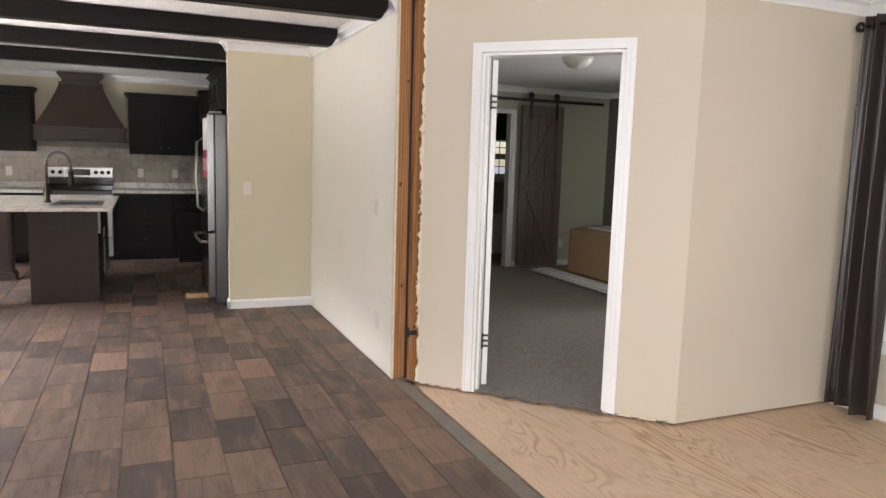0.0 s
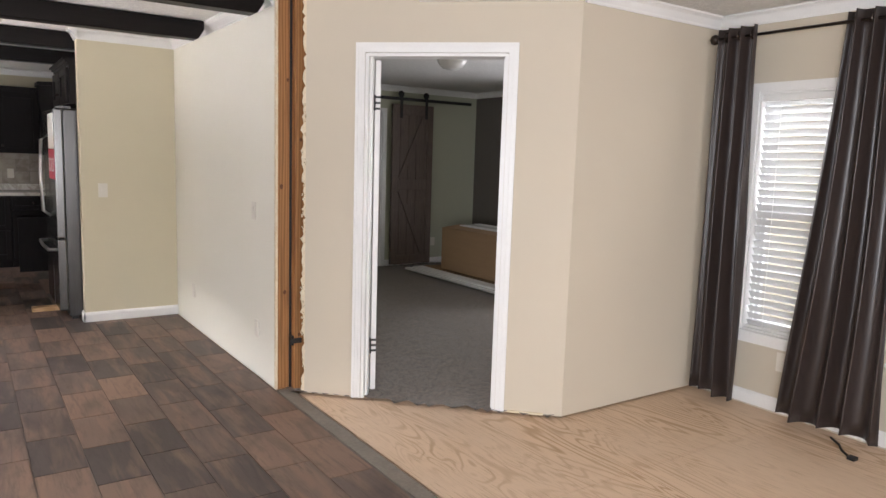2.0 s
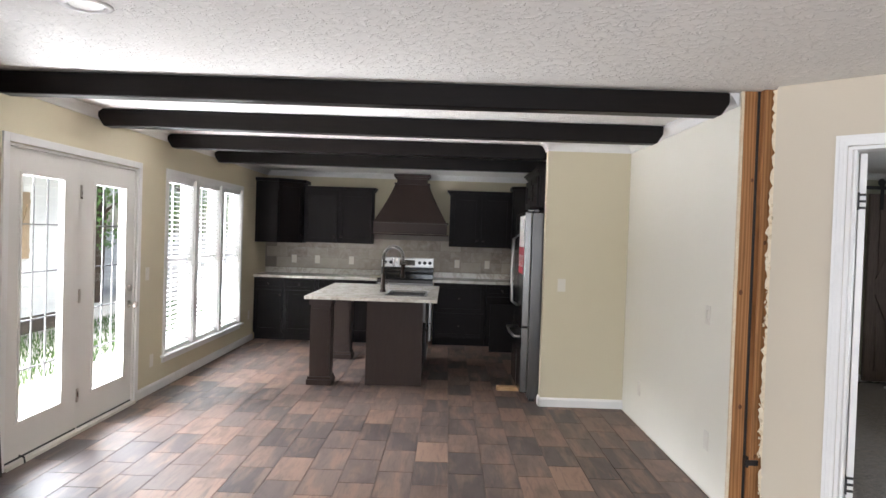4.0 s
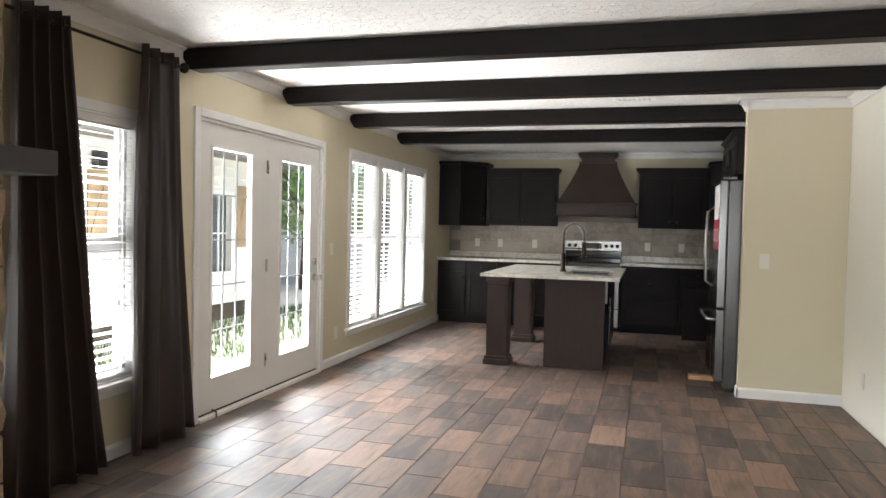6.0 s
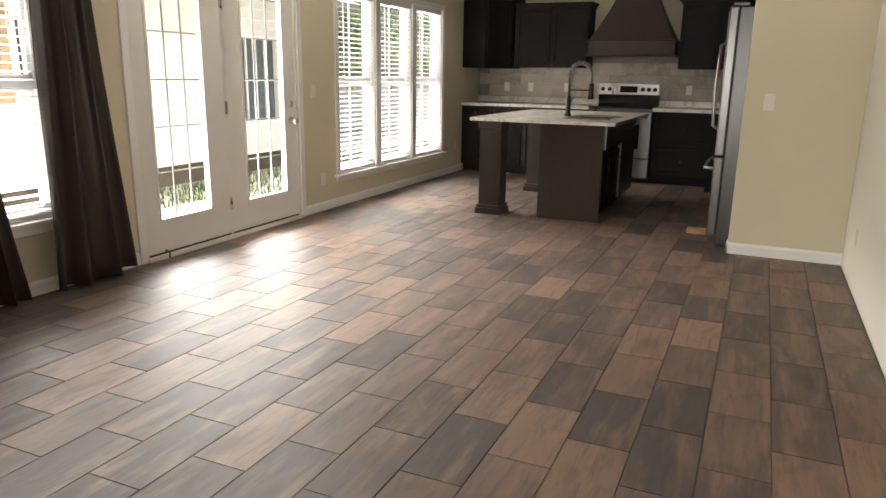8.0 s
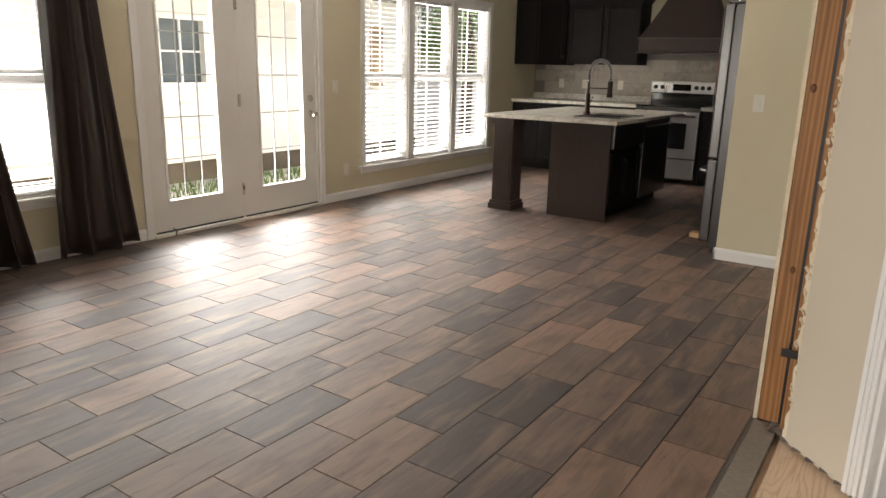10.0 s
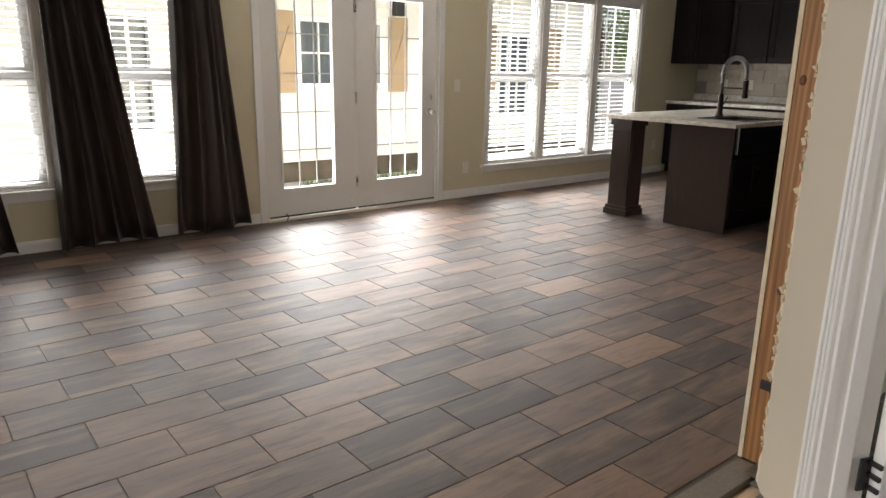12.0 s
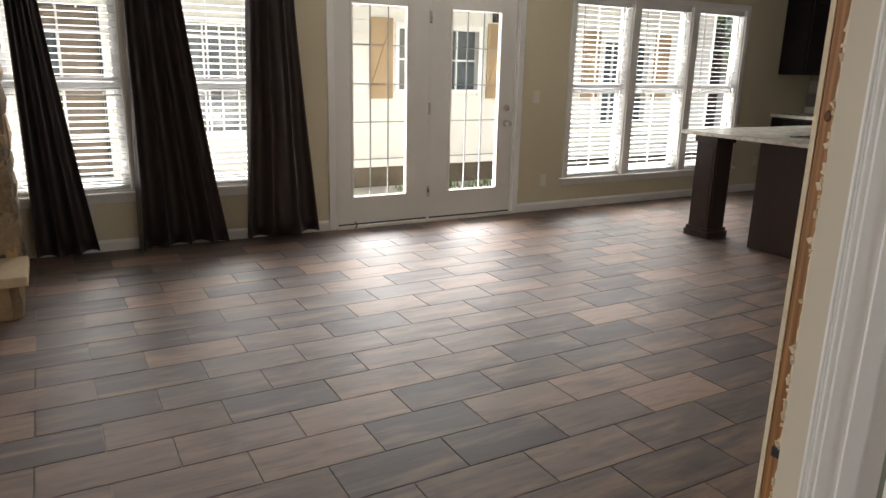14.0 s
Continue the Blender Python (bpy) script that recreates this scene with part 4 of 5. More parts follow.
for i, (a, b, z, y0, y1, k) in enumerate(((4.86, 5.04, 0.02, 6.0, 8.62, "white"), (5.05, 5.22, 0.02, 6.1, 8.55, "black_steel"), (4.80, 4.9, 0.045, 5.9, 8.5, "white"), (4.92, 5.02, 0.045, 5.95, 8.6, "black_steel"), (4.84, 4.99, 0.07, 6.1, 8.4, "white"), (5.1, 5.3, 0.05, 6.2, 8.5, "card"), (5.25, 5.6, 0.05, 6.2, 8.4, "card"))):
    tagged(part("trim_board", boxes((a, b, y0, y1, z, z + 0.022), soft=0.003), k), "long trim board stacked on the bedroom carpet", "board", "stacked trim boards")
for i, (a, z, k) in enumerate(((5.2, 0.625, "white"), (5.32, 0.628, "steel"), (5.42, 0.632, "white"))):
    tagged(part("metal_strip", boxes((a, a + 0.09, 6.2, 7.9, z + 0.02, z + 0.035), soft=0.003), k), "pale strip lying on the cardboard box", "strip", "strips on the box")
_l = thing("ceiling_lamp", (3.73, 6.07, TOP), "flush ceiling lamp with frosted bowl and dark rim", "lamp")
part("canopy", lathe([(0.15, TOP), (0.16, TOP - 0.03), (0.145, TOP - 0.05)], 3.73, 6.07), "bronze", _l, "dark bronze rim", True)
part("shade", lathe([(0.14, TOP - 0.045), (0.125, TOP - 0.10), (0.085, TOP - 0.145), (0.02, TOP - 0.162)], 3.73, 6.07), "opal", _l, "frosted glass bowl", True)

_c = thing("loose_cable", (3.8, 2.5, 0), "short black cable lying on the plywood", "cable")
part("cord", tube([(4.05, 2.72, -0.006), (3.98, 2.64, -0.004), (3.92, 2.60, -0.005), (3.86, 2.53, -0.006)], 0.006, 8), "black", _c, "", True)
part("plug", boxes((3.83, 3.87, 2.49, 2.53, -0.011, 0.008), soft=0.004), "black", _c)

# ---- kitchen ----


def panel_door(parent, side, u0, u1, z0, z1, d, knob=None, material="cab", name="cabinet_door"):
    """A shaker front: a frame round a sunk panel."""
    w = 0.055 if z1 - z0 > 0.25 else 0.035
    lo, hi = d + 0.003, d + 0.024
    spans = [side.b(u0, u0 + w, lo, hi, z0, z1), side.b(u1 - w, u1, lo, hi, z0, z1), side.b(u0 + w, u1 - w, lo, hi, z0, z0 + w), side.b(u0 + w, u1 - w, lo, hi, z1 - w, z1)]
    f = part(name, boxes(*spans, soft=0.0025), material, parent)
    part("panel", boxes(side.b(u0 + w - 0.002, u1 - w + 0.002, lo + 0.001, lo + 0.007, z0 + w - 0.002, z1 - w + 0.002)), material, f)
    if knob:
        x, y, z = side.p(knob[0], d + 0.024, knob[1])
        turn = {"back": Matrix.Rotation(radians(90), 4, "X"), "right": Matrix.Rotation(radians(-90), 4, "Y"), "left": Matrix.Rotation(radians(90), 4, "Y")}[side.kind]
        part("knob", moved(lathe([(0.006, 0), (0.006, 0.012), (0.015, 0.018), (0.013, 0.027), (0.004, 0.03)], 0, 0, 12), Matrix.Translation((x, y, z)) @ turn), "bronze", f, "dark bronze round knob", True)
    return f


def base_unit(side, u0, u1, drawers, doors, label, depth=0.605, far=0.0):
    c = thing("base_cabinet", side.p((u0 + u1) / 2, depth / 2, 0), label, "cabinet", "kitchen base cabinets")
    part("body", boxes(side.b(u0, u1, 0.002, depth, 0.10, 0.868), side.b(u0, u1, 0.002, depth - 0.07, 0.0, 0.10)), "cab", c)
    g, n = 0.009, max(drawers, 1)
    if doors:
        top = 0.70
        for i in range(doors):
            a, b = u0 + (u1 - u0) * i / doors, u0 + (u1 - u0) * (i + 1) / doors
            panel_door(c, side, a + g, b - g, 0.715, 0.855, depth, ((a + b) / 2, 0.785), name="drawer_front")
            panel_door(c, side, a + g, b - g, 0.115, top, depth, (b - 0.04 if i % 2 == 0 else a + 0.04, 0.63))
    else:
        hs = [(0.115, 0.455), (0.465, 0.855)]
        for lo, hi in hs:
            panel_door(c, side, u0 + g, u1 - g, lo, hi, depth, ((u0 + u1) / 2, (lo + hi) / 2), name="drawer_front")
    return c


def crown_top(parent, side, u0, u1, d, z, ends=(True, True)):
    spans = []
    for o, lo, hi in ((0.012, z, z + 0.02), (0.026, z + 0.02, z + 0.038), (0.042, z + 0.038, z + 0.055)):
        spans.append(side.b(u0 - (o if ends[0] else 0), u1 + (o if ends[1] else 0), 0.002, d + o, lo, hi))
    part("cornice", boxes(*spans), "cab", parent)


def wall_unit(side, u0, u1, z0, z1, doors, label, depth=0.32, ends=(True, True)):
    c = thing("wall_cabinet", side.p((u0 + u1) / 2, depth / 2, z0), label, "cabinet", "kitchen wall cabinets")
    part("body", boxes(side.b(u0, u1, 0.002, depth, z0, z1)), "cab", c)
    for i in range(doors):
        a, b = u0 + (u1 - u0) * i / doors, u0 + (u1 - u0) * (i + 1) / doors
        panel_door(c, side, a + 0.012, b - 0.012, z0 + 0.012, z1 - 0.02, depth, (b - 0.045 if i % 2 == 0 else a + 0.045, z0 + 0.09))
    crown_top(c, side, u0, u1, depth, z1, ends)
    return c


EAST = Side("right", XM)
base_unit(BACK, XW + 0.01, -2.20, 1, 1, "espresso base cabinet with drawer over door")
base_unit(BACK, -2.198, -1.76, 1, 1, "espresso base cabinet with drawer over door")
base_unit(BACK, -1.758, -0.92, 1, 2, "espresso base cabinet with two doors")
base_unit(BACK, -0.12, 0.60, 2, 0, "espresso base cabinet with two deep drawers")
base_unit(BACK, 0.602, 1.05, 1, 1, "espresso corner base cabinet with drawer over door")
_c = base_unit(EAST, 9.58, 10.63, 1, 2, "espresso base cabinet with one door standing open", 0.62)
_o = part("open_door", boxes((0.60, 1.06, 9.555, 9.575, 0.115, 0.70), soft=0.003), "cab", _c, "dark cabinet door, wide open")
_top = thing("worktop", (-1.7, 10.95, 0.87), "pale marbled laminate worktop along the kitchen wall", "worktop")
part("slab", boxes((XW + 0.004, -0.905, 10.62, YB - 0.003, 0.87, 0.908), soft=0.006), "counter", _top)
part("slab", boxes((-0.135, XM - 0.003, 10.62, YB - 0.003, 0.87, 0.908), soft=0.006), "counter", _top)
part("slab", boxes((1.03, XM - 0.003, 9.56, 10.618, 0.87, 0.908), soft=0.006), "counter", _top)
part("upstand", boxes((XW + 0.004, -0.905, YB - 0.022, YB - 0.0035, 0.909, 0.985), (-0.135, XM - 0.01, YB - 0.022, YB - 0.0035, 0.909, 0.985), soft=0.003), "counter", _top)
# uppers
_a = thing("corner_cabinet", (XW + 0.3, 10.95, 1.365), "tall espresso corner wall cabinet with angled door", "cabinet", "kitchen wall cabinets")
_o = [(XW + 0.002, YB - 0.002), (-2.02, YB - 0.002), (-2.02, 10.94), (-2.31, 10.66), (XW + 0.002, 10.66)]
part("body", prism(_o, "z", 1.355, 2.20), "cab", _a)
part("cornice", prism([(XW + 0.002, YB - 0.002), (-1.98, YB - 0.002), (-1.98, 10.92), (-2.30, 10.62), (XW + 0.002, 10.62)], "z", 2.20, 2.245), "cab", _a)
_m = Matrix.Translation((-2.165, 10.80, 0)) @ Matrix.Rotation(radians(44), 4, "Z")
_f = part("cabinet_door", moved(boxes((-0.18, -0.13, -0.021, -0.002, 1.37, 2.18), (0.13, 0.18, -0.021, -0.002, 1.37, 2.18), (-0.13, 0.13, -0.021, -0.002, 1.37, 1.42), (-0.13, 0.13, -0.021, -0.002, 2.13, 2.18), (-0.13, 0.13, -0.010, -0.002, 1.42, 2.13)), _m), "cab", _a)
part("knob", moved(lathe([(0.006, 0), (0.006, 0.012), (0.015, 0.018), (0.013, 0.027), (0.004, 0.03)], 0, 0, 12), _m @ Matrix.Translation((0.155, -0.021, 1.46)) @ Matrix.Rotation(radians(90), 4, "X")), "bronze", _f, "dark bronze round knob", True)
wall_unit(BACK, -2.0, -1.03, 1.37, 2.11, 2, "espresso wall cabinet with two shaker doors", ends=(False, True))
wall_unit(BACK, 0.07, 0.95, 1.37, 2.11, 2, "espresso wall cabinet with two shaker doors", ends=(True, False))
_a = thing("corner_cabinet", (1.4, 10.95, 1.365), "tall espresso corner wall cabinet with angled door", "cabinet", "kitchen wall cabinets")
part("body", prism([(0.96, YB - 0.002), (XM - 0.002, YB - 0.002), (XM - 0.002, 10.60), (1.37, 10.60), (0.96, 10.93)], "z", 1.355, 2.20), "cab", _a)
part("cornice", prism([(0.94, YB - 0.002), (XM - 0.002, YB - 0.002), (XM - 0.002, 10.57), (1.36, 10.57), (0.94, 10.90)], "z", 2.20, 2.245), "cab", _a)
wall_unit(EAST, 8.46, 10.55, 1.37, 2.11, 3, "espresso wall cabinet with three shaker doors", ends=(False, False))
wall_unit(EAST, 7.46, 8.45, 1.82, 2.13, 2, "deep espresso cabinet above the fridge", 0.80, (False, True))
# hood
_h = thing("range_hood", (-0.49, 11.0, 1.51), "mocha painted wooden range hood with flared cover", "range hood")
part("band", boxes((-1.0, 0.035, 10.80, YB - 0.012, 1.535, 1.68), soft=0.004), "cab_light", _h)
part("lip", boxes((-1.02, 0.055, 10.78, YB - 0.012, 1.512, 1.533), (-1.02, 0.055, 10.78, YB - 0.012, 1.681, 1.70), soft=0.005), "cab_light", _h)
bm = bmesh.new()
_rings = []
for k in range(9):
    s = k / 8
    e = (1 - s) ** 1.18
    w, d = 0.245 + 0.265 * e, 0.20 + 0.245 * e
    z = 1.70 + 0.54 * s
    _rings.append([bm.verts.new(p) for p in ((-0.483 - w, YB - 0.012, z), (-0.483 - w, YB - 0.012 - d, z), (-0.483 + w, YB - 0.012 - d, z), (-0.483 + w, YB - 0.012, z))])
for a, b in zip(_rings, _rings[1:]):
    for k in range(4):
        bm.faces.new((a[k], a[(k + 1) % 4], b[(k + 1) % 4], b[k]))
bm.faces.new(_rings[0])
bm.faces.new(_rings[-1])
part("flared_cover", bm, "cab_light", _h)
part("chimney", boxes((-0.70, -0.266, 11.06, YB - 0.012, 2.241, 2.32), (-0.735, -0.23, 11.03, YB - 0.012, 2.24, 2.262), (-0.725, -0.24, 11.035, YB - 0.012, 2.32, 2.345), (-0.745, -0.22, 11.015, YB - 0.012, 2.345, 2.385), soft=0.003), "cab_light", _h)
# range
_r = thing("range", (-0.52, 10.95, 0), "stainless electric range with black glass top", "range")
part("body", boxes((-0.90, -0.14, 10.64, 11.225, 0.05, 0.895)), "black_steel", _r)
part("cooktop", boxes((-0.90, -0.14, 10.62, 11.15, 0.896, 0.915), soft=0.004), "black_glass", _r)
part("backguard", boxes((-0.90, -0.14, 11.15, 11.225, 0.90, 1.045), soft=0.006), "black_glass", _r)
_bg = part("control_panel", boxes((-0.90, -0.14, 11.135, 11.225, 1.046, 1.185), soft=0.008), "steel", _r)
part("display", boxes((-0.63, -0.41, 11.130, 11.1345, 1.075, 1.155)), "black_glass", _bg)
for x in (-0.845, -0.76, -0.345, -0.27, -0.195):
    part("knob", moved(lathe([(0.026, 0), (0.025, 0.018), (0.02, 0.026)], 0, 0, 16), Matrix.Translation((x, 11.135, 1.115)) @ Matrix.Rotation(radians(90), 4, "X")), "black", _bg, "black control knob", True)
_od = part("oven_door", boxes((-0.895, -0.145, 10.60, 10.639, 0.31, 0.85), soft=0.006), "steel", _r)
part("oven_window", boxes((-0.77, -0.27, 10.5955, 10.5995, 0.42, 0.72)), "black_glass", _od)
part("oven_handle", tube([(-0.85, 10.60, 0.80), (-0.85, 10.56, 0.80), (-0.19, 10.56, 0.80), (-0.19, 10.60, 0.80)], 0.011, 10), "steel", _od, "", True)
_dr = part("storage_drawer", boxes((-0.895, -0.145, 10.605, 10.639, 0.07, 0.295), soft=0.006), "steel", _r)
part("drawer_pull", boxes((-0.75, -0.29, 10.585, 10.604, 0.235, 0.26), soft=0.004), "steel", _dr)

# fridge; its front faces the room, away from the divide wall
_f = thing("fridge", (1.2, 7.95, 0), "dark stainless bottom-freezer fridge with a red sold sign", "fridge")
part("body", boxes((0.84, 1.62, 7.50, 8.40, 0.03, 1.77), soft=0.008), "black_steel", _f)
for a, b, z0, z1 in ((7.50, 7.948, 0.70, 1.775), (7.952, 8.40, 0.70, 1.775)):
    part("upper_door", boxes((0.768, 0.836, a, b, z0, z1), soft=0.012), "fridge_steel", _f)
part("freezer_drawer", boxes((0.768, 0.836, 7.50, 8.40, 0.08, 0.69), soft=0.012), "fridge_steel", _f)
for y in (7.91, 7.99):
    part("door_handle", tube([(0.765, y, 0.86), (0.71, y, 0.90), (0.70, y, 1.2), (0.71, y, 1.52), (0.765, y, 1.56)], 0.011, 10), "steel", _f, "brushed steel bar handle", True)
part("drawer_handle", tube([(0.765, 7.56, 0.60), (0.705, 7.59, 0.60), (0.695, 7.95, 0.60), (0.705, 8.31, 0.60), (0.765, 8.34, 0.60)], 0.013, 10), "steel", _f, "brushed steel bar handle", True)
part("hinge_cover", boxes((0.79, 0.90, 7.51, 7.60, 1.776, 1.80), soft=0.005), "black_steel", _f)
part("foot", boxes((0.86, 0.91, 7.52, 7.57, 0.0, 0.03)), "black", _f)
_s = thing("sold_sign", (0.762, 7.72, 1.4), "white paper sheet and red sold sign on the fridge", "sign")
part("sheet", boxes((0.7655, 0.7672, 7.51, 7.935, 1.445, 1.74)), "paper", _s)
part("sign_board", boxes((0.7650, 0.7670, 7.51, 7.935, 1.19, 1.44)), "red", _s)
_t = bpy.data.curves.new("sold_text", "FONT")
_t.body, _t.size, _t.align_x, _t.extrude = "SOLD", 0.165, "CENTER", 0.0006
_tmp = new("sold_text_source", _t)
_me = bpy.data.meshes.new_from_object(_tmp.evaluated_get(bpy.context.evaluated_depsgraph_get()))
bpy.data.objects.remove(_tmp)
_me.materials.append(M["paper"])
_ob = under(new("lettering", _me), _s)
_ob.matrix_basis = Matrix.Translation((0.7638, 7.722, 1.255)) @ Matrix(((0, 0, -1, 0), (-1, 0, 0, 0), (0, 1, 0, 0), (0, 0, 0, 1)))
tagged(part("wood_offcut", boxes((0.59, 0.875, 7.93, 8.02, 0.001, 0.04), soft=0.003), "pine_light"), "pale pine offcut on the tiles by the fridge", "wood block")

# island
_i = thing("kitchen_island", (-0.6, 8.7, 0), "mocha kitchen island on panelled posts with open seating", "kitchen island")
part("end_panel", boxes((-0.735, -0.17, 7.99, 8.015, 0.0, 0.868), soft=0.003), "cab_light", _i)
part("back_panel", boxes((-0.735, -0.715, 8.016, 9.60, 0.0, 0.868)), "cab_light", _i)
part("body", boxes((-0.714, -0.19, 8.016, 9.60, 0.10, 0.868), (-0.714, -0.26, 8.016, 9.60, 0.0, 0.10)), "cab", _i)
_is = Side("left", -0.19)
for a, b in ((8.03, 8.40), (8.405, 8.77)):
    panel_door(_i, _is, a, b, 0.12, 0.60, 0.001, (b - 0.04, 0.52))
_dw = part("dishwasher_front", boxes((-0.188, -0.15, 8.79, 9.56, 0.11, 0.86), soft=0.006), "black_steel", _i, "dark stainless dishwasher front")
part("dishwasher_handle", tube([(-0.15, 8.84, 0.80), (-0.11, 8.84, 0.80), (-0.11, 9.51, 0.80), (-0.15, 9.51, 0.80)], 0.009, 8), "steel", _dw, "", True)
part("sink_apron", boxes((-0.188, -0.145, 8.02, 8.76, 0.64, 0.872), soft=0.008), "black_steel", _i, "dark stainless apron of the sink")
for y in (7.915, 9.40):
    x0, x1 = -1.285, -1.085
    p = part("post", boxes((x0, x1, y, y + 0.20, 0.0, 0.868), (x0 + 0.02, x1 - 0.02, y - 0.006, y + 0.206, 0.16, 0.76), (x0 - 0.006, x1 + 0.006, y + 0.02, y + 0.18, 0.16, 0.76), soft=0.003), "cab_light", _i)
    part("plinth", boxes((x0 - 0.025, x1 + 0.025, y - 0.025, y + 0.225, 0.001, 0.055), (x0 - 0.015, x1 + 0.015, y - 0.015, y + 0.215, 0.055, 0.085), soft=0.004), "cab_light", p)
    part("capital", boxes((x0 - 0.015, x1 + 0.015, y - 0.015, y + 0.215, 0.80, 0.866), soft=0.005), "cab_light", p)
_it = thing("island_top", (-0.65, 8.7, 0.87), "marbled laminate island worktop with sink cut-out", "worktop")
_sx0, _sx1, _sy0, _sy1 = -0.55, -0.16, 8.12, 8.68
part("slab", boxes((-1.32, _sx0, 7.74, 9.64, 0.87, 0.899), (_sx1, -0.03, 7.74, 9.64, 0.87, 0.899), (_sx0, _sx1, 7.74, _sy0, 0.87, 0.899), (_sx0, _sx1, _sy1, 9.64, 0.87, 0.899)), "counter", _it)
_s = thing("sink", (-0.35, 8.4, 0.7), "dark steel sink basin set in the island", "sink")
part("basin", boxes((_sx0, _sx1, _sy0, _sy1, 0.68, 0.69), (_sx0, _sx0 + 0.01, _sy0, _sy1, 0.69, 0.895), (_sx1 - 0.01, _sx1, _sy0, _sy1, 0.69, 0.895), (_sx0, _sx1, _sy0, _sy0 + 0.01, 0.69, 0.895), (_sx0, _sx1, _sy1 - 0.01, _sy1, 0.69, 0.895)), "black_steel", _s)
part("rim", boxes((_sx0 - 0.02, _sx1 + 0.02, _sy0 - 0.02, _sy0, 0.8995, 0.906), (_sx0 - 0.02, _sx1 + 0.02, _sy1, _sy1 + 0.02, 0.8995, 0.906), (_sx0 - 0.02, _sx0, _sy0, _sy1, 0.8995, 0.906), (_sx1, _sx1 + 0.02, _sy0, _sy1, 0.8995, 0.906)), "black_steel", _s)
# faucet
_fx, _fy = -0.63, 8.52
_fc = thing("faucet", (_fx, _fy, 0.8995), "dark spring-neck kitchen faucet with pull-down spray", "faucet")
part("base", lathe([(0.034, 0.8995), (0.034, 0.91), (0.025, 0.93), (0.022, 1.08), (0.016, 1.09)], _fx, _fy, 16), "bronze", _fc, "", True)
_arc = [(_fx, _fy, 1.06 + 0.04 * k) for k in range(6)] + [(_fx + 0.105 - 0.105 * math.cos(a), _fy, 1.27 + 0.12 * math.sin(a)) for a in [math.pi * k / 12 for k in range(13)]] + [(_fx + 0.21, _fy, 1.24), (_fx + 0.21, _fy, 1.20)]
part("hose", tube(_arc, 0.011, 8), "bronze", _fc, "", True)
_bm = bmesh.new()
_coil = []
for a, b in zip(_arc[3:-1], _arc[4:]):
    for j in range(24):
        _coil.append((Vector(a).lerp(Vector(b), j / 24), (Vector(b) - Vector(a)).normalized()))
_pts = []
for k, (p, d) in enumerate(_coil):
    ang = k * 2 * math.pi * 3 / 24 / 1.6
    nrm = Vector((0, 1, 0))
    oth = d.cross(nrm)
    _pts.append(p + 0.018 * (math.cos(ang) * nrm + math.sin(ang) * oth))
part("spring", tube(_pts, 0.0042, 5), "steel", _fc, "bright steel spring coil", True)
part("spray_head", lathe([(0.016, 1.215), (0.023, 1.20), (0.023, 1.10), (0.028, 1.085), (0.027, 1.06)], _fx + 0.21, _fy, 16), "bronze", _fc, "", True)
part("support_arm", tube([(_fx, _fy, 1.14), (_fx + 0.21, _fy, 1.14)], 0.006, 8), "bronze", _fc, "", True)
part("lever", tube([(_fx, _fy, 0.99), (_fx, _fy + 0.05, 1.0), (_fx + 0.02, _fy + 0.07, 1.06)], 0.006, 8), "bronze", _fc, "", True)

# switches and outlets


def plate(side, u, z, kind, d=0.0):
    t = thing("light_switch" if kind == "switch" else "wall_outlet", side.p(u, d, z), "cream rocker switch plate on the wall" if kind == "switch" else "cream outlet plate on the wall", "switch" if kind == "switch" else "outlet", "wall plates")
    part("cover", boxes(side.b(u - 0.036, u + 0.036, d + 0.0005, d + 0.006, z - 0.058, z + 0.058), soft=0.002), "plate", t)
    if kind == "switch":
        part("rocker", boxes(side.b(u - 0.012, u + 0.012, d + 0.006, d + 0.012, z - 0.028, z + 0.028), soft=0.002), "plate", t)
    else:
        for o in (-0.02, 0.02):
            part("socket", boxes(side.b(u - 0.015, u + 0.015, d + 0.006, d + 0.008, z + o - 0.014, z + o + 0.014), soft=0.002), "plate", t)


plate(LEFT, 7.20, 1.10, "switch")
plate(LEFT, 7.33, 0.30, "outlet")
plate(LEFT, 3.33, 0.32, "outlet")
plate(LEFT, 10.45, 0.36, "outlet")
plate(Side("back", 7.34), 1.10, 1.113, "switch")
plate(EAST, 5.33, 1.09, "switch")
plate(EAST, 5.28, 0.32, "outlet")
plate(EAST, 6.80, 0.31, "outlet")
plate(RIGHT, 3.09, 0.31, "outlet")
plate(Side("back", 9.05), 5.56, 0.31, "outlet")
for u in (-2.19, -1.85, -1.35, 0.20, 0.64, 1.2):
    plate(BACK, u, 1.115, "outlet", 0.016)

# ceiling fittings


def downlight(x, y):
    t = thing("recessed_light", (x, y, TOP), "white recessed ceiling light, switched off", "light", "recessed lights")
    part("ring", lathe([(0.10, TOP - 0.001), (0.10, TOP - 0.006), (0.075, TOP - 0.010), (0.073, TOP - 0.001)], x, y), "white", t, "", True)
    part("lens", lathe([(0.072, TOP - 0.0015), (0.06, TOP - 0.004), (0.02, TOP - 0.004)], x, y), "opal", t, "", True)


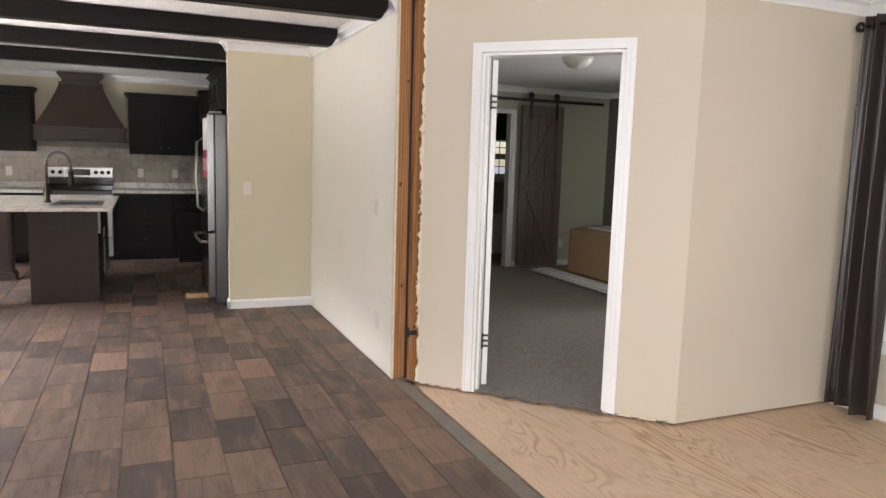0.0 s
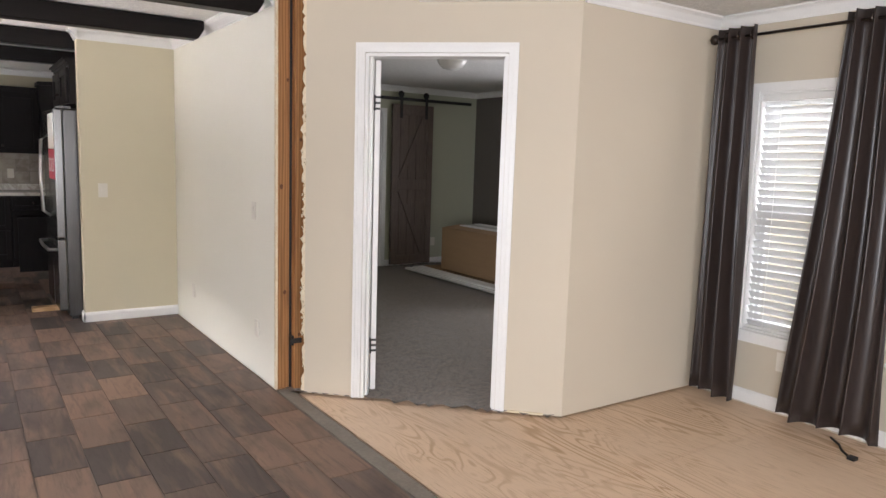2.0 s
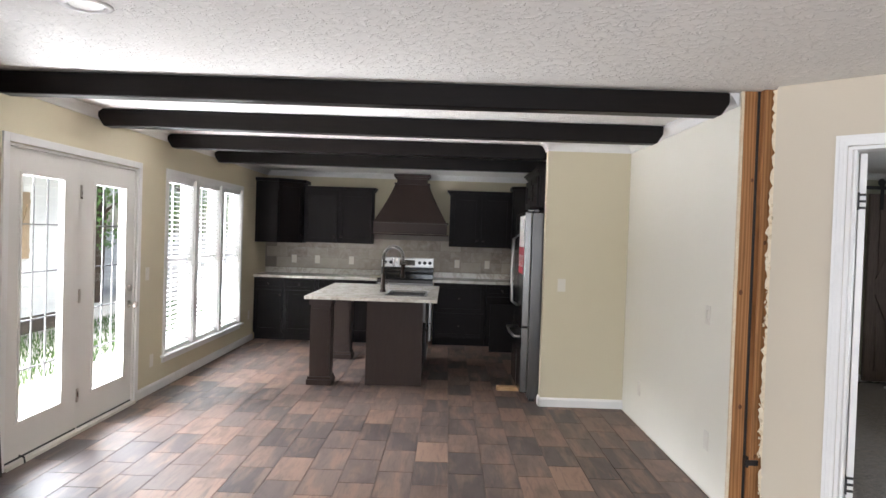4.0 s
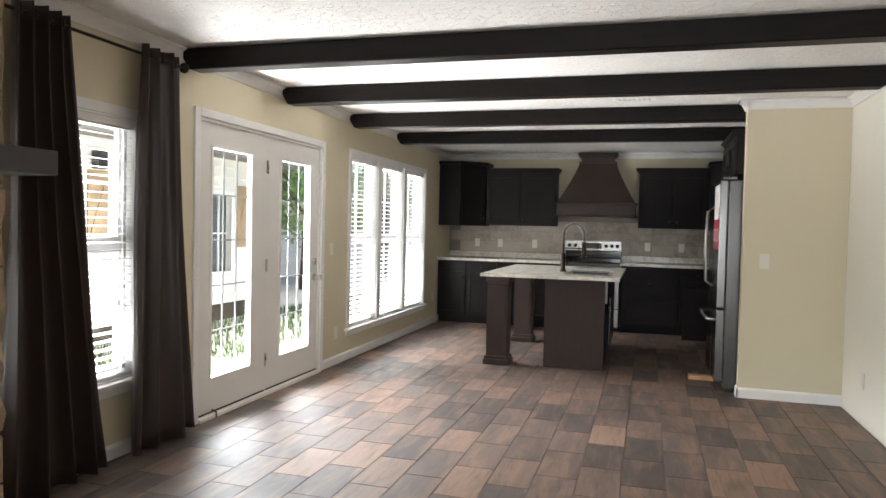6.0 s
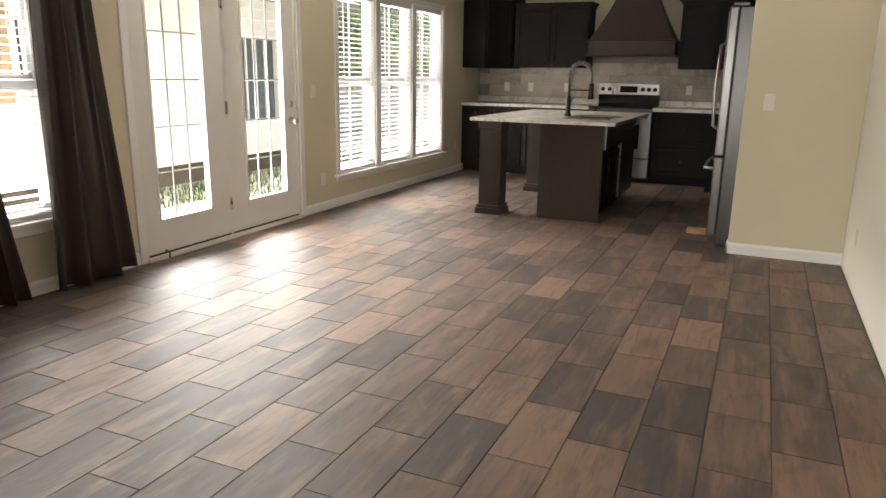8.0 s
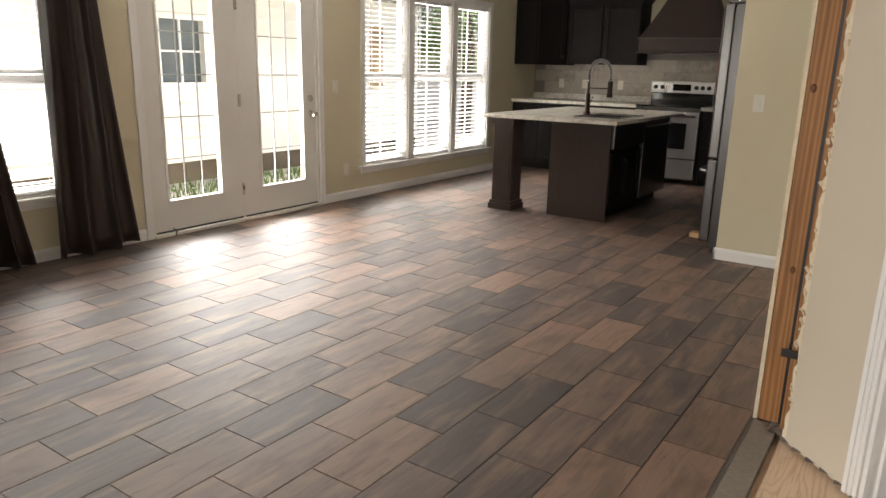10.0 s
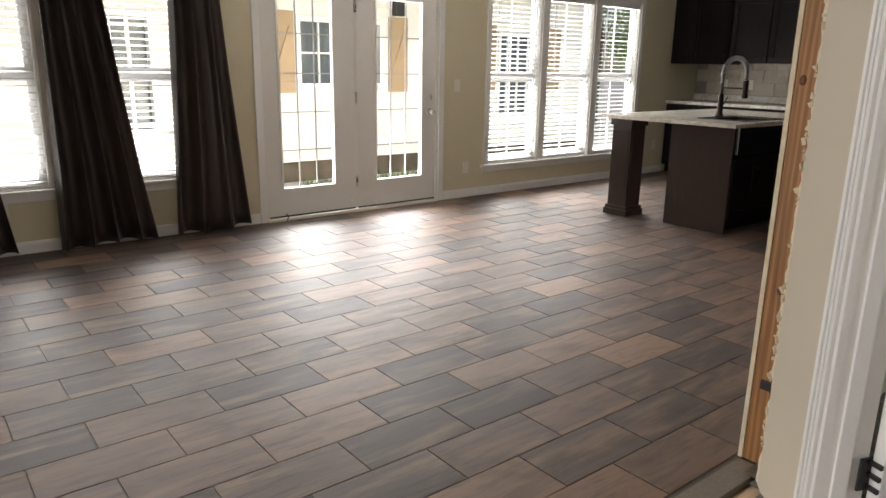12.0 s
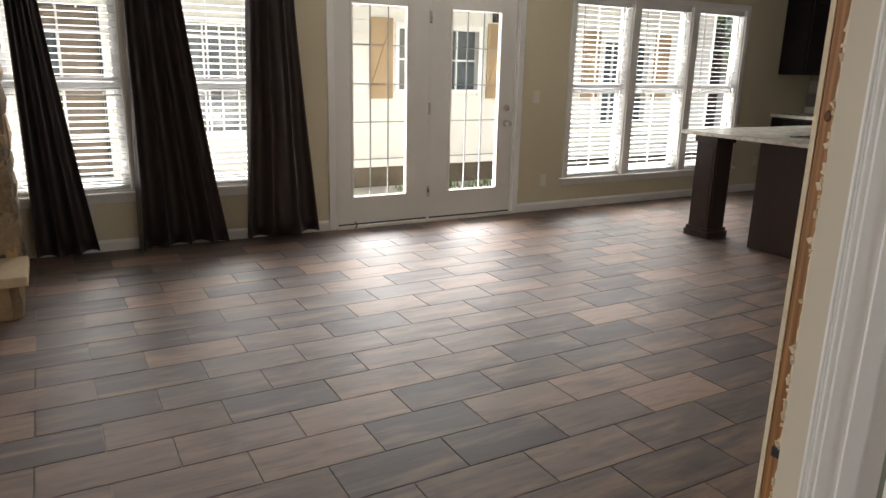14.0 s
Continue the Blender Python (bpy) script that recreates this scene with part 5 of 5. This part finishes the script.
downlight(-1.41, 3.75)
downlight(-1.36, 5.58)
_v = thing("ceiling_vent", (0.06, 7.1, TOP), "white slatted ceiling vent between the beams", "vent")
part("vent_frame", boxes((-0.11, 0.23, 7.03, 7.05, TOP - 0.012, TOP - 0.001), (-0.11, 0.23, 7.15, 7.17, TOP - 0.012, TOP - 0.001), (-0.11, -0.09, 7.05, 7.15, TOP - 0.012, TOP - 0.001), (0.21, 0.23, 7.05, 7.15, TOP - 0.012, TOP - 0.001)), "white", _v)
for k in range(8):
    x = -0.075 + k * 0.039
    part("slat", moved(boxes((-0.012, 0.012, 7.05, 7.15, -0.001, 0.001)), Matrix.Translation((x, 0, TOP - 0.008)) @ Matrix.Rotation(radians(35), 4, "Y")), "white", _v)

# ---- fireplace ----
FX, FY = -1.68, 2.93
_fp = thing("stone_fireplace", (-2.1, 2.0, 0), "stacked tan fieldstone fireplace with dark mantel", "fireplace")
part("core", boxes((XW, FX - 0.05, 0.72, FY - 0.05, 0, TOP)), "mortar", _fp)


def stone_mesh(w, h, d, seed):
    rnd = random.Random(seed)
    bm = bmesh.new()
    box(bm, -w / 2, w / 2, 0, d, -h / 2, h / 2)
    bmesh.ops.subdivide_edges(bm, edges=list(bm.edges), cuts=1, use_grid_fill=True)
    for v in bm.verts:
        corner = (abs(v.co.x) > w * 0.4) + (abs(v.co.z) > h * 0.4)
        v.co += Vector((rnd.uniform(-1, 1) * 0.008, rnd.uniform(-1, 1) * 0.006, rnd.uniform(-1, 1) * 0.007))
        if v.co.y < d * 0.3:
            v.co.y += 0.012 * corner
            v.co.x *= 0.985
            v.co.z *= 0.975
    return mesh_of(bm, "stone", M["stone"])


_rnd = random.Random(11)
for face in ("front", "end"):
    z = 0.26 if face == "front" else 0.0
    row = 0
    while z < TOP - 0.02:
        h = min(_rnd.choice((0.12, 0.16, 0.20, 0.24)), TOP - 0.01 - z)
        u, end = (0.72, FY) if face == "front" else (XW + 0.01, FX - 0.01)
        while u < end - 0.03:
            w = min(_rnd.uniform(0.16, 0.38), end - u)
            if end - u - w < 0.09:
                w = end - u
            me = stone_mesh(w - 0.010, h - 0.010, 0.07 + _rnd.uniform(-0.01, 0.012), _rnd.random())
            if face == "front":
                m = Matrix.Translation((FX, u + w / 2, z + h / 2)) @ Matrix.Rotation(radians(90), 4, "Z")
            else:
                m = Matrix.Translation((u + w / 2, FY, z + h / 2)) @ Matrix.Rotation(radians(180), 4, "Z")
            if not (face == "front" and 1.1 < u + w / 2 < 2.2 and z < 0.95):
                piece("stone", me, _fp, m)
            u += w
        z += h
part("firebox", boxes((XW + 0.3, FX - 0.04, 1.15, 2.15, 0.27, 0.95)), "black", _fp, "black firebox opening")
part("hearth_slab", boxes((FX - 0.02, -1.24, 0.62, 2.97, 0.195, 0.25), soft=0.012), "hearth", _fp, "pale sandstone hearth slab")
part("hearth_core", boxes((FX - 0.04, -1.33, 0.68, 2.90, 0, 0.195)), "mortar", _fp)
u = 0.66
while u < 2.88:
    w = min(_rnd.uniform(0.16, 0.30), 2.88 - u)
    piece("stone", stone_mesh(w - 0.01, 0.185, 0.07, _rnd.random()), _fp, Matrix.Translation((-1.27, u + w / 2, 0.097)) @ Matrix.Rotation(radians(90), 4, "Z"))
    u += w
for a, b in ((-1.65, -1.46), (-1.455, -1.29)):
    piece("stone", stone_mesh(b - a - 0.01, 0.185, 0.06, _rnd.random()), _fp, Matrix.Translation(((a + b) / 2, 2.94, 0.097)) @ Matrix.Rotation(radians(180), 4, "Z"))
part("mantel_shelf", boxes((FX - 0.005, FX + 0.16, 0.60, 2.955, 1.46, 1.535), soft=0.008), "mantel", _fp, "dark stained mantel shelf")

# ---- outside ----
ground = setting("ground", boxes((-220, 220, -220, 220, -0.75, -0.70)), "ground", "pale gravel yard round the house", "ground")
setting("wall_outer_roof", boxes((XW - 0.7, 6.9, -4.2, 12.0, TOP + 0.13, TOP + 0.2)), "roof", "roof deck above the rooms", "roof")
setting("floor_joists", boxes((XW - 0.12, 6.4, -3.7, 11.4, -0.5, -0.13)), "deck", "floor structure under the house", "floor")
_p = thing("porch", (5.3, 0.5, -0.05), "painted timber porch with white railing", "porch")
part("porch_deck", boxes((4.30, 6.4, -3.7, 3.69, -0.12, -0.05)), "deck", _p)
part("railing", boxes((6.2, 6.26, -3.6, 3.6, 0.82, 0.87), (6.2, 6.26, -3.6, 3.6, 0.04, 0.08)), "white", _p)
_bal = mesh_of(boxes((-0.018, 0.018, -0.018, 0.018, 0.08, 0.82)), "baluster", M["white"])
for k in range(56):
    piece("baluster", _bal, _p, Matrix.Translation((6.23, -3.5 + k * 0.128, 0)))
_d = thing("deck", (-4.0, 6.2, -0.2), "low weathered timber deck outside the glazed doors", "deck")
for k in range(12):
    part("deck_board", boxes((-2.80 - 0.145 * (k + 1) + 0.005, -2.80 - 0.145 * k, 4.6, 7.8, -0.18, -0.14), soft=0.004), "deck", _d)
for y in (4.7, 6.2, 7.7):
    part("deck_post", boxes((-4.5, -4.4, y - 0.045, y + 0.045, -0.70, -0.18)), "deck", _d)

NX = -8.2
_n = thing("neighbour_house", (NX, 8.0, -0.7), "white sided neighbouring house with cedar shutters", "house")
Nside = Side("left", NX)
_wins = [(2.85, 3.9, -0.3, 2.05), (5.02, 6.0, 0.28, 1.88), (8.42, 9.98, 0.95, 1.95), (12.92, 14.1, 0.3, 1.88)]
_END = 16.0
part("wall", holed(Nside, -6, _END, -0.35, 2.75, 0.2, _wins), "siding", _n)
for k in range(15):
    z = -0.35 + k * 0.2
    u = -6.0
    for a, b, lo, hi in _wins + [(_END, _END, 0, 0)]:
        if a == _END or (z + 0.19 > lo and z < hi):
            if a > u:
                part("siding_board", prism([(0.002, z), (0.034, z), (0.004, z + 0.192), (0.002, z + 0.192)], "y", u, a), "siding", _n).matrix_basis = Matrix.Translation((NX, 0, 0))
            u = b
for a, b, lo, hi in _wins:
    w = part("window", boxes(Nside.b(a, b, -0.12, -0.10, lo, hi)), "dark_pane", _n)
    part("frame", boxes(Nside.b(a - 0.07, a, 0.0, 0.04, lo - 0.05, hi + 0.08), Nside.b(b, b + 0.07, 0.0, 0.04, lo - 0.05, hi + 0.08), Nside.b(a, b, 0, 0.04, hi, hi + 0.08), Nside.b(a, b, 0, 0.04, lo - 0.05, lo), *[Nside.b(a + (b - a) * k / 4 - 0.012, a + (b - a) * k / 4 + 0.012, -0.1, -0.06, lo, hi) for k in (1, 2, 3)], Nside.b(a, b, -0.1, -0.062, (lo + hi) / 2 - 0.015, (lo + hi) / 2 + 0.015)), "vinyl", w)
for a in (7.88, 10.16, 12.36, 14.25):
    s = part("shutter", boxes(Nside.b(a, a + 0.42, 0.03, 0.05, 0.80, 2.10), soft=0.004), "cedar", _n)
    part("brace", boxes(Nside.b(a + 0.01, a + 0.41, 0.051, 0.07, 0.92, 1.0), Nside.b(a + 0.01, a + 0.41, 0.051, 0.07, 1.88, 1.96)), "cedar", s)
    part("brace", prism([(a + 0.02, 1.02), (a + 0.10, 1.02), (a + 0.40, 1.86), (a + 0.32, 1.86)], "x", NX + 0.051, NX + 0.068), "cedar", s)
part("gable_wall", boxes((NX - 7.4, NX - 0.2, _END - 0.2, _END, -0.35, 2.7)), "siding", _n)
part("porch_door", boxes(Nside.b(3.40, 3.86, -0.095, -0.05, -0.28, 2.0), Nside.b(3.02, 3.40, -0.095, -0.05, -0.28, 0.45), Nside.b(3.02, 3.40, -0.095, -0.05, 1.72, 2.0), soft=0.004), "mocha_timber", _n, "brown timber porch door with a pane")
part("lantern", boxes(Nside.b(10.25, 10.45, 0.03, 0.16, 2.12, 2.4), soft=0.01), "black", _n, "black wall lantern")
part("roof", prism([(0.6, 2.62), (0.6, 2.78), (-3.5, 4.3), (-7.6, 2.78), (-7.6, 2.62)], "y", -6.6, _END + 0.4), "roof", _n).matrix_basis = Matrix.Translation((NX, 0, 0))
part("skirting", boxes(Nside.b(-6, _END, -0.15, -0.02, -0.70, -0.35)), "mortar", _n)
_g = bmesh.new()
_rg = random.Random(2)
for _ in range(6000):
    x, y = _rg.uniform(-8.0, -5.6), _rg.uniform(8.2, 22)
    h, a = _rg.uniform(0.06, 0.16), _rg.uniform(0, 6.28)
    dx, dy = 0.012 * math.cos(a), 0.012 * math.sin(a)
    _g.faces.new([_g.verts.new(p) for p in ((x - dx, y - dy, -0.70), (x + dx, y + dy, -0.70), (x + _rg.uniform(-0.04, 0.04), y + _rg.uniform(-0.04, 0.04), -0.70 + h))])
tagged(part("grass", _g, "grass"), "strip of green grass beside the yard", "grass", "", "stuff")


def tree(x, y, h, spread, seed):
    rnd = random.Random(seed)
    t = thing("tree", (x, y, -0.7), "leafy green tree past the neighbouring house", "tree", "yard trees")
    bm = tube([(x, y, -0.7), (x + 0.1, y, h * 0.3), (x - 0.05, y + 0.1, h * 0.6), (x, y, h * 0.85)], [0.2, 0.16, 0.1, 0.03], 8)
    for k in range(9):
        a, z = rnd.uniform(0, 6.28), h * rnd.uniform(0.25, 0.7)
        l = spread * rnd.uniform(0.5, 0.9)
        tube([(x, y, z), (x + l * 0.5 * math.cos(a), y + l * 0.5 * math.sin(a), z + l * 0.3), (x + l * math.cos(a), y + l * math.sin(a), z + l * 0.5)], [0.06, 0.04, 0.012], 6, bm)
    part("trunk", bm, "bark", t, "", True)
    verts, faces = [], []
    clumps = [(rnd.uniform(0, 6.28), rnd.uniform(0.15, 1) ** 0.6 * spread, h * rnd.uniform(0.2, 1.0), rnd.uniform(0.35, 0.8)) for _ in range(60)]
    for a, r, z, s in clumps:
        r *= max(0.3, 1 - abs(z / h - 0.55) * 1.1)
        cx, cy = x + r * math.cos(a), y + r * math.sin(a)
        for _ in range(130):
            p = Vector((rnd.gauss(0, 1), rnd.gauss(0, 1), rnd.gauss(0, 0.8))) * s * 0.45 + Vector((cx, cy, z))
            d1 = Vector((rnd.uniform(-1, 1), rnd.uniform(-1, 1), rnd.uniform(-1, 1))).normalized() * 0.07
            d2 = d1.orthogonal().normalized() * 0.04
            o = len(verts)
            verts += [p - d1, p + d2, p + d1, p - d2]
            faces.append((o, o + 1, o + 2, o + 3))
    me = bpy.data.meshes.new("crown")
    me.from_pydata(verts, [], faces)
    me.materials.append(M["leaf"])
    under(new("crown", me), t)


tree(-9.9, 20.8, 6.0, 2.4, 1)
tree(-9.0, 25.0, 7.0, 3.0, 2)
tree(-14.5, 23.5, 7.5, 3.4, 3)
tree(-16.0, -9.0, 7.5, 3.2, 4)

# ---- backsplash tiles ----
_tw, _th = 0.30, 0.15
_splash = thing("backsplash", (0, YB, 0.986), "stone-look tile backsplash in muted taupe", "backsplash", "", "structure")
part("bed", boxes((XW + 0.002, XM - 0.001, YB - 0.008, YB - 0.001, 0.986, 1.53)), "grout", _splash)
_me = mesh_of(boxes((-_tw / 2 + 0.0015, _tw / 2 - 0.0015, -0.004, 0.004, -_th / 2 + 0.0015, _th / 2 - 0.0015), soft=0.001), "splash_tile", M["splash"])
for j in range(4):
    z = 0.99 + _th * (j + 0.5)
    for i in range(16):
        x = XW + 0.17 + i * _tw + (0 if j % 2 else -_tw / 2)
        if XW + 0.14 < x < XM - 0.14 and z + _th / 2 < 1.53:
            piece("splash_tile", _me, _splash, Matrix.Translation((x, YB - 0.0125, z)))

# ---- floor tiles: own pieces where the walk passes, the rest joined ----
TW, TL, X0, Y0 = 0.2245, 0.448, 0.104, 3.429
GAP = 0.0048
_tile = mesh_of(boxes((-TW / 2 + GAP / 2, TW / 2 - GAP / 2, -TL / 2 + GAP / 2, TL / 2 - GAP / 2, -0.008, 0.0), soft=0.0012), "floor_tile", M["tile"])
_far, _ff = [], []
for k in range(-13, 8):
    xa = X0 + TW * k
    for n in range(-17, 18):
        ya = Y0 + TL * n + (0 if k % 2 else TL / 2)
        x0, x1, y0, y1 = max(xa, XW), min(xa + TW, 1.690), max(ya, -3.6), min(ya + TL, YB)
        if x1 - x0 < 0.02 or y1 - y0 < 0.02:
            continue
        if x1 - x0 > TW - 0.001 and 2.6 < ya < 8.3:
            piece("floor_tile", _tile, floor, Matrix.Translation(((x0 + x1) / 2, (y0 + y1) / 2, 0)))
        else:
            o, g = len(_far), GAP / 2
            _far += [(x0 + g, y0 + g, 0), (x1 - g, y0 + g, 0), (x1 - g, y1 - g, 0), (x0 + g, y1 - g, 0), (x0 + g, y0 + g, -0.008), (x1 - g, y0 + g, -0.008), (x1 - g, y1 - g, -0.008), (x0 + g, y1 - g, -0.008)]
            _ff += [(o, o + 1, o + 2, o + 3), (o, o + 4, o + 5, o + 1), (o + 1, o + 5, o + 6, o + 2), (o + 2, o + 6, o + 7, o + 3), (o + 3, o + 7, o + 4, o)]
_me = bpy.data.meshes.new("floor_tiles_beyond")
_me.from_pydata(_far, [], _ff)
_me.materials.append(M["tile_far"])
_ob = new("floor_tiles_beyond", _me)
_ob.parent = floor
tagged(_ob, "wood-look tiles farther off", "", "", "stuff")
